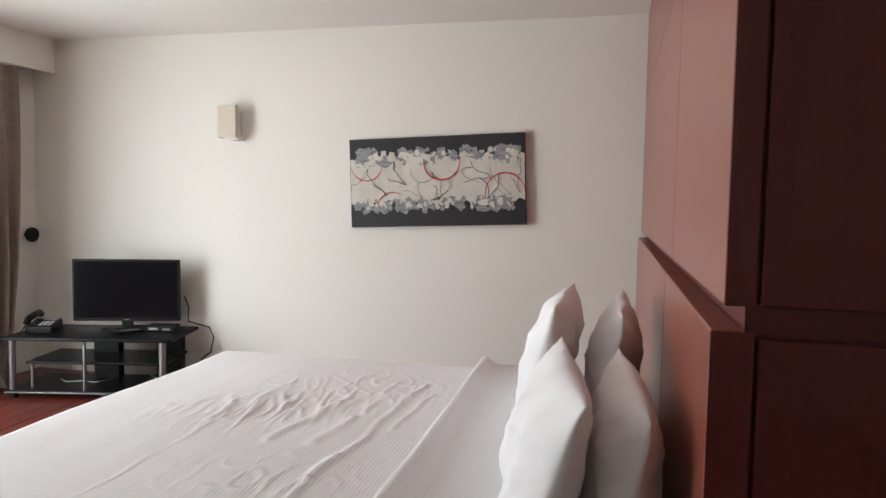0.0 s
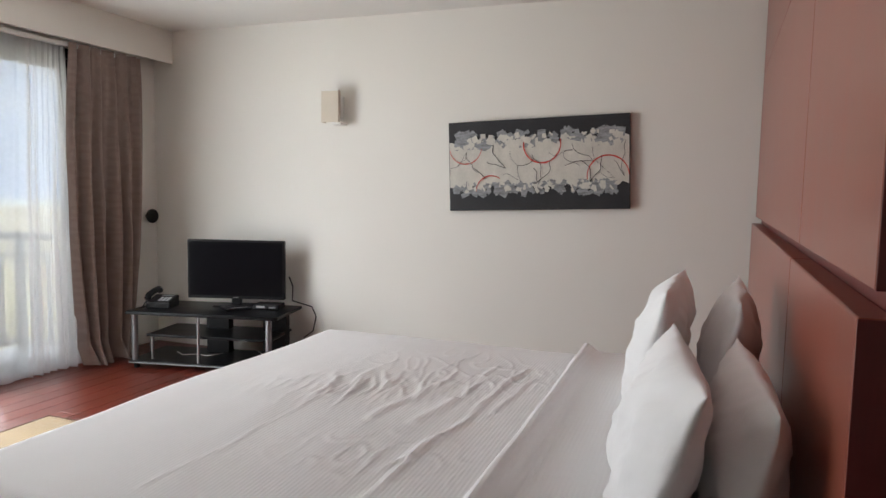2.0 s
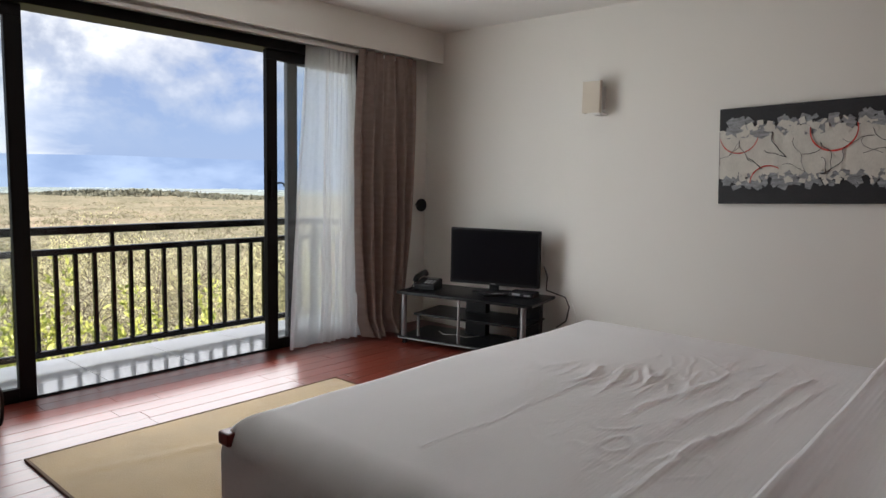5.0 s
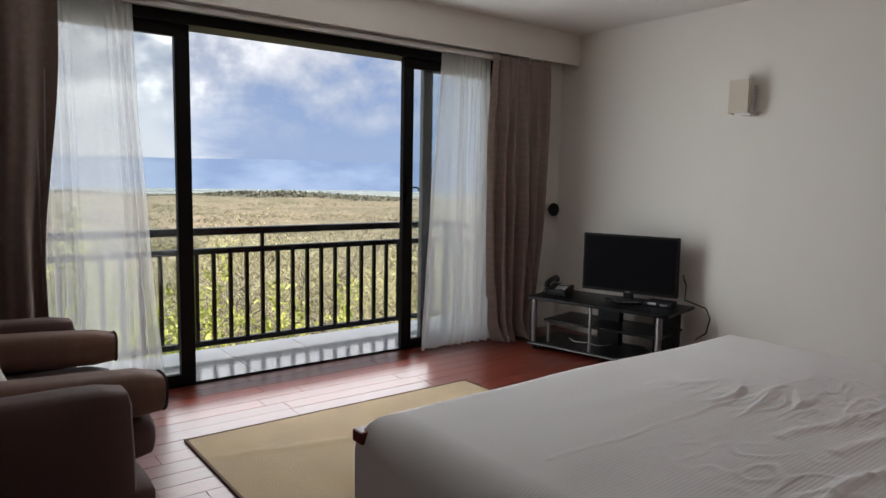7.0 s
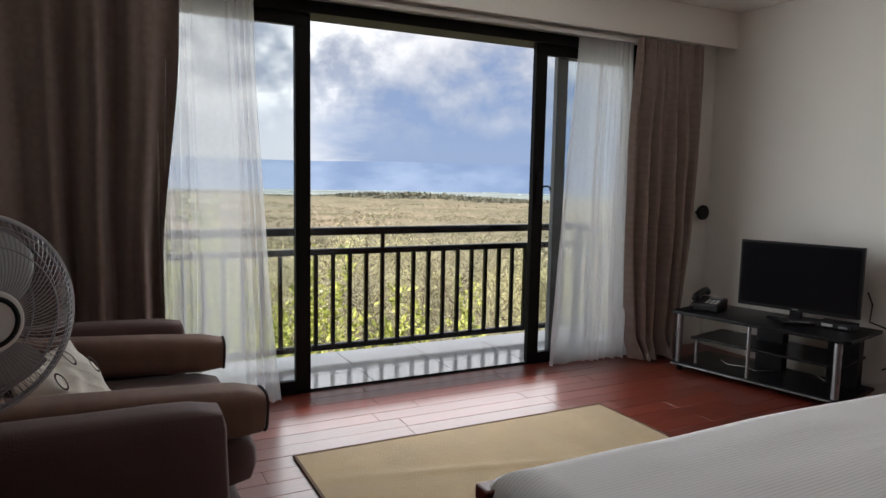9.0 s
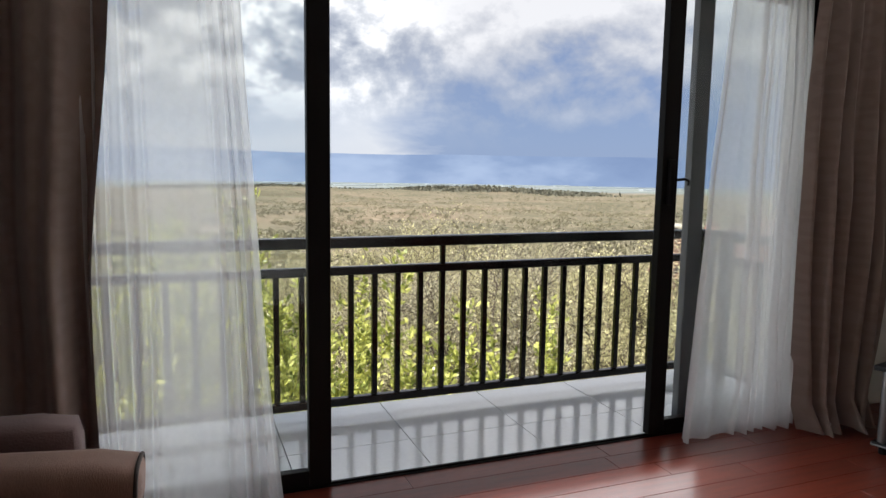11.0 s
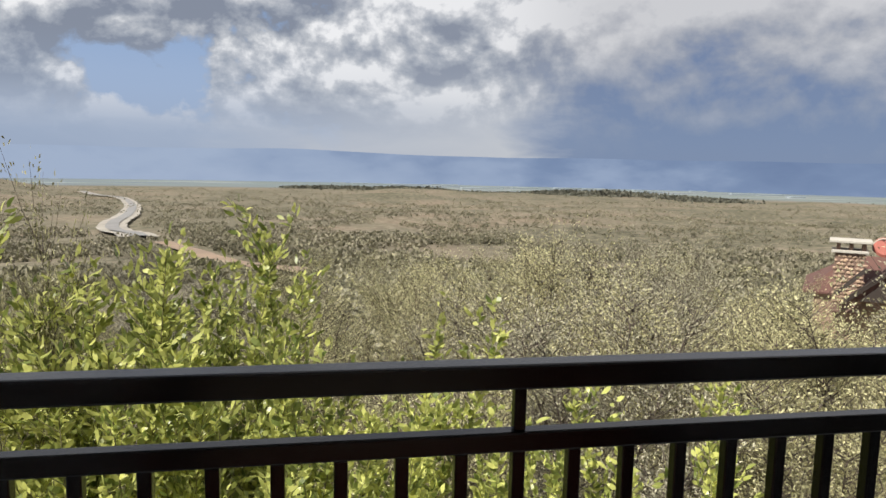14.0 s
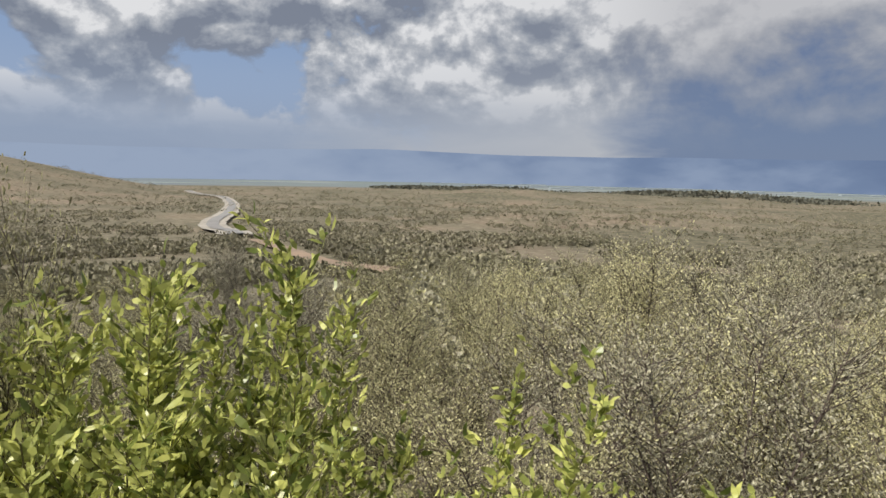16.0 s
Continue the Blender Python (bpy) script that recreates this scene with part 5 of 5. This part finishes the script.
def near_road(x, y):
    return any((x - a) ** 2 + (y - b_) ** 2 < 150 for a, b_ in bend[::2]) or (-215 < x < -95 and abs(y - np.interp(x, [-205, -163, -130, -118, -100], [-44, -29, -17, -10, 0])) < 7)


def thicket(name, label, r0, r1, count, size, quads, lm, seed, leaf_=0.3, az0=-0.85, az1=1.05):
    """Countless bushes over the slope, each a loose heap of leafy sprays."""
    rs = np.random.RandomState(seed)
    base, way = [], []
    for _ in range(count):
        r_ = r0 * (r1 / r0) ** rs.uniform(0, 1)
        az = rs.uniform(az0, az1)
        x, y = -3 - r_ * math.cos(az), r_ * math.sin(az)
        if noise.noise(Vector((x * 0.02, y * 0.02, 7))) < -0.12 or near_road(x, y) or math.hypot(x + 40, y - 34) < 14 or (az > 0.58 and r_ < 50):
            continue
        z = ground_z(x, y)
        s_ = size * (0.45 + 1.3 * rs.rand() ** 2) * (1 + r_ / 900)
        for _q in range(quads):
            d = rs.normal(size=3)
            d /= np.linalg.norm(d)
            d[2] = abs(d[2]) * 0.8
            base.append((x + d[0] * s_ * 0.55, y + d[1] * s_ * 0.55, z + d[2] * s_ * 0.75))
            way.append(d + rs.normal(size=3) * 0.5 + np.array([0, 0, 0.4]))
    ob = new(name, leaves_mesh(name, np.array(base), np.array(way), size * leaf_, size * leaf_ * 0.5, seed, lm))
    return tagged(ob, label, "bushes", kind="stuff")


thicket("bushes", "grey-green dry bushes covering the slope", 24, 130, 2300, 1.9, 90, M["grey"], 61, 0.2)
thicket("bushes", "olive dry bushes covering the slope", 30, 150, 1700, 1.7, 80, M["olive"], 62, 0.2)
thicket("bushes", "low olive bushes scattered over the far slope", 70, 1300, 13000, 2.2, 24, M["brush"], 63, 0.34)
thicket("bushes", "pale dry bushes scattered over the far slope", 120, 900, 5000, 2.1, 24, M["pale"], 64, 0.34)


M["woods"] = leaf_mat("dark_far_woods", (0.08, 0.083, 0.065), (0.14, 0.135, 0.10), 0.1, 0.9)
tree_line = smooth_line([(-1560, -60), (-1520, 60), (-1490, 150), (-1420, 270), (-1330, 400), (-1280, 520), (-1170, 640), (-1090, 720)], 12)
rs3 = np.random.RandomState(17)
base, way = [], []
for x, y in tree_line:
    tall = max(0.0, 0.55 + 1.3 * noise.noise(Vector((x * 0.006, y * 0.006, 4))))
    for _ in range(int(160 * min(1, tall + 0.2))):
        px, py = x + rs3.normal() * 45, y + rs3.normal() * 12
        base.append((px, py, ground_z(px, py) + rs3.rand() * 6 * tall))
        way.append(rs3.normal(size=3) + np.array([0, 0, 0.5]))
tagged(new("far_woods", leaves_mesh("far_woods", np.array(base), np.array(way), 6.0, 3.0, 18, M["woods"])), "dark strip of distant woodland at the end of the slope", "woods", kind="stuff")
rs_ = random.Random(3)
# roof colour dulled to bluish grey, with the distance haze put into it
M["roofs"] = mat("hazed_greenhouse_roofs", (0.30, 0.34, 0.36), 0.6, vary=0.1, bump=0)
far_white = bmesh.new()
for k in range(16):
    az, r_ = rs_.uniform(0.02, 0.75), rs_.uniform(2500, 4100)
    x, y = -3 - r_ * math.cos(az), r_ * math.sin(az)
    L, z = rs_.uniform(20, 90), ground_z(x, y)
    box(x - 12, x + 12, y - L, y + L, z, z + 6, bm=far_white)
tagged(part("far_greenhouses", far_white, M["roofs"], None, "rows of pale greenhouse roofs on the distant plain"), category="greenhouses", kind="stuff")

# ---- neighbouring lodge ----
M["rooftile"] = mat("red_brown_roof", (0.115, 0.056, 0.044), 0.85, vary=0.2, scale=1.2, grain=14, bump=0.3)
M["stone"] = mat("warm_field_stone", (0.38, 0.27, 0.19), 0.9, vary=0.25, scale=4, grain=20, bump=0.3, each=0.35)
M["mortar"] = mat("brown_mortar", (0.20, 0.13, 0.10), 0.95)
M["slabm"] = mat("pale_cap_slab", (0.44, 0.41, 0.36), 0.85)
M["timber"] = mat("dark_timber", (0.035, 0.025, 0.02), 0.8, vary=0.3)
M["dish"] = mat("red_dish", (0.38, 0.12, 0.09), 0.6)
lodge = thing("lodge", "stone lodge with a red-brown roof and a broad chimney", "house", at=pose(-38.65, 31.35, 0.16, 0, 0, 49.5))


def prism(pts):
    """A closed solid from its corner points, by the hull of them."""
    bm = bmesh.new()
    for p in pts:
        bm.verts.new(p)
    bmesh.ops.convex_hull(bm, input=bm.verts[:])
    return bm


part("wall", box(-1.5, 14, 0.6, 9.5, -12, -6.0), M["stone"], lodge, "stone walls in shade")
part("roof", prism([(4.2, 5, -2.2), (13, 5, -2.2), (1.0, -0.6, -6.0), (15, -0.6, -6.0), (1.0, 10, -6.0), (15, 10, -6.0), (1.0, -0.6, -6.15), (15, -0.6, -6.15), (1, 10, -6.15), (15, 10, -6.15)]), M["rooftile"], lodge)
part("roof", prism([(0.6, 4, -3.9), (4.5, 4, -3.9), (-2.2, 0.3, -6.0), (5, 0.3, -6.0), (-2.2, 8, -6.0), (5, 8, -6.0), (-2.2, 0.3, -6.12), (5, 0.3, -6.12)]), M["rooftile"], lodge)
gab = part("gable", prism([(2.55, -1.2, -4.15), (2.55, 3.5, -4.15), (0.55, -1.2, -6.0), (4.5, -1.2, -6.0), (0.55, 3.5, -6.0), (4.5, 3.5, -6.0)]), M["rooftile"], lodge)
for x0, z0, x1, z1 in ((2.55, -3.98, 0.15, -6.15), (2.55, -3.98, 4.75, -6.1), (1.15, -4.15, -0.35, -5.8)):
    part("barge_board", tube([(x0, -1.35, z0), (x1, -1.35, z1)], 0.17, 4), M["timber"], gab)
part("gable_wall", prism([(2.55, -1.25, -4.4), (0.9, -1.25, -6.1), (4.2, -1.25, -6.1), (2.55, -1.3, -4.4), (0.9, -1.3, -6.1), (4.2, -1.3, -6.1)]), M["timber"], gab)
part("post", box(2.4, 2.75, -1.45, -1.3, -6.5, -4.6, 0.02), M["slabm"], gab)
chim = part("chimney", box(-0.55, 1.05, -0.6, 0.9, -7, -3.35, 0.02), M["mortar"], lodge)
part("cap_slab", box(-0.75, 1.2, -0.8, 1.1, -3.35, -3.18, 0.03), M["slabm"], chim)
for x in (-0.5, 0.18, 0.85):
    part("cap_post", box(x, x + 0.2, -0.55, 0.85, -3.18, -2.74, 0.02), M["mortar"], chim)
part("cap_slab", box(-0.9, 1.35, -0.9, 1.2, -2.74, -2.58, 0.03), M["slabm"], chim)
rs2 = random.Random(6)
stone_me = []
for k in range(5):
    bm = bmesh.new()
    bmesh.ops.create_icosphere(bm, subdivisions=1, radius=1)
    for v_ in bm.verts:
        v_.co *= 1 + 0.25 * rs2.uniform(-1, 1)
    stone_me.append(mesh_of("stone", bm, M["stone"]))
for row in range(12):
    for col in range(6):
        o = new("stone", stone_me[(row * 7 + col * 3) % 5])
        o.parent = chim
        o.location = (-0.45 + 0.27 * col + rs2.uniform(-0.06, 0.06) + 0.1 * (row % 2), -0.60, -6.3 + 0.25 * row + rs2.uniform(-0.03, 0.03))
        o.scale = (rs2.uniform(0.11, 0.16), 0.08, rs2.uniform(0.08, 0.13))
dish = part("satellite_dish", cyl(0.62, 0.10, 28, r2=0.5, turn=pose(0, 0, 0, 68, 0, 12), at=(2.0, 0.4, -2.95)), M["dish"], lodge, "red satellite dish")
part("dish_rim", tube([(2.0 + 0.62 * math.cos(a), 0.36 + 0.1 * math.sin(a), -2.95 + 0.5 * math.sin(a)) for a in [2 * math.pi * i / 28 for i in range(28)]], 0.04, 5, closed=True), M["slabm"], dish)
ch2 = part("chimney", box(8.8, 9.8, 4.5, 5.6, -4, -1.9, 0.02), M["mortar"], lodge)
part("cap_slab", box(8.5, 10.1, 4.3, 5.8, -1.9, -1.78, 0.02), M["slabm"], ch2)

# ---- floor boards and balcony tiles ----
rgp = random.Random(21)
rest = bmesh.new()
floor_ob = bpy.data.objects["floor"]
boards = {}
W = 0.118
for i in range(int((XE + 3.15) / W)):
    x = -3.147 + W * i
    y = YS + 0.02 + rgp.uniform(-0.9, 0.0)
    while y < YN:
        L = rgp.choice((0.75, 0.9, 1.05, 1.2))
        y0, y1 = max(y, YS + 0.005), min(y + L, YN - 0.003)
        y += L
        if y1 - y0 < 0.05:
            continue
        if x < -0.6 and y1 > -1.75:
            key = round(y1 - y0, 3)
            if key not in boards:
                boards[key] = mesh_of("board", box(0, W - 0.0016, 0, y1 - y0 - 0.0016, -0.012, 0.0, 0.0012, 1), M["plank"])
            o = new("board", boards[key])
            o.parent = floor_ob
            o.location = (x, y0, rgp.uniform(-0.0004, 0.0004))
        else:
            vs = [rest.verts.new(p) for p in ((x, y0, 0), (x + W - 0.002, y0, 0), (x + W - 0.002, y1 - 0.002, 0), (x, y1 - 0.002, 0))]
            rest.faces.new(vs)
tagged(part("boards", rest, M["plank"], floor_ob), kind="stuff")
slab = bpy.data.objects["balcony_slab"]
tiles = {}
for xa, xb in ((-4.135, -3.60), (-3.60, -3.305)):
    ya = -3.19
    for j in range(-5, 4):
        y0, y1 = max(-3.19, 0.275 + 0.577 * (j - 1)), min(2.09, 0.275 + 0.577 * j)
        if y1 - y0 < 0.05:
            continue
        key = (round(xb - xa, 3), round(y1 - y0, 3))
        if key not in tiles:
            tiles[key] = mesh_of("tile", box(0, xb - xa - 0.004, 0, y1 - y0 - 0.004, -0.012, 0, 0.0015, 1), M["tile"])
        o = new("tile", tiles[key])
        o.parent = slab
        o.location = (xa, y0, -0.05)
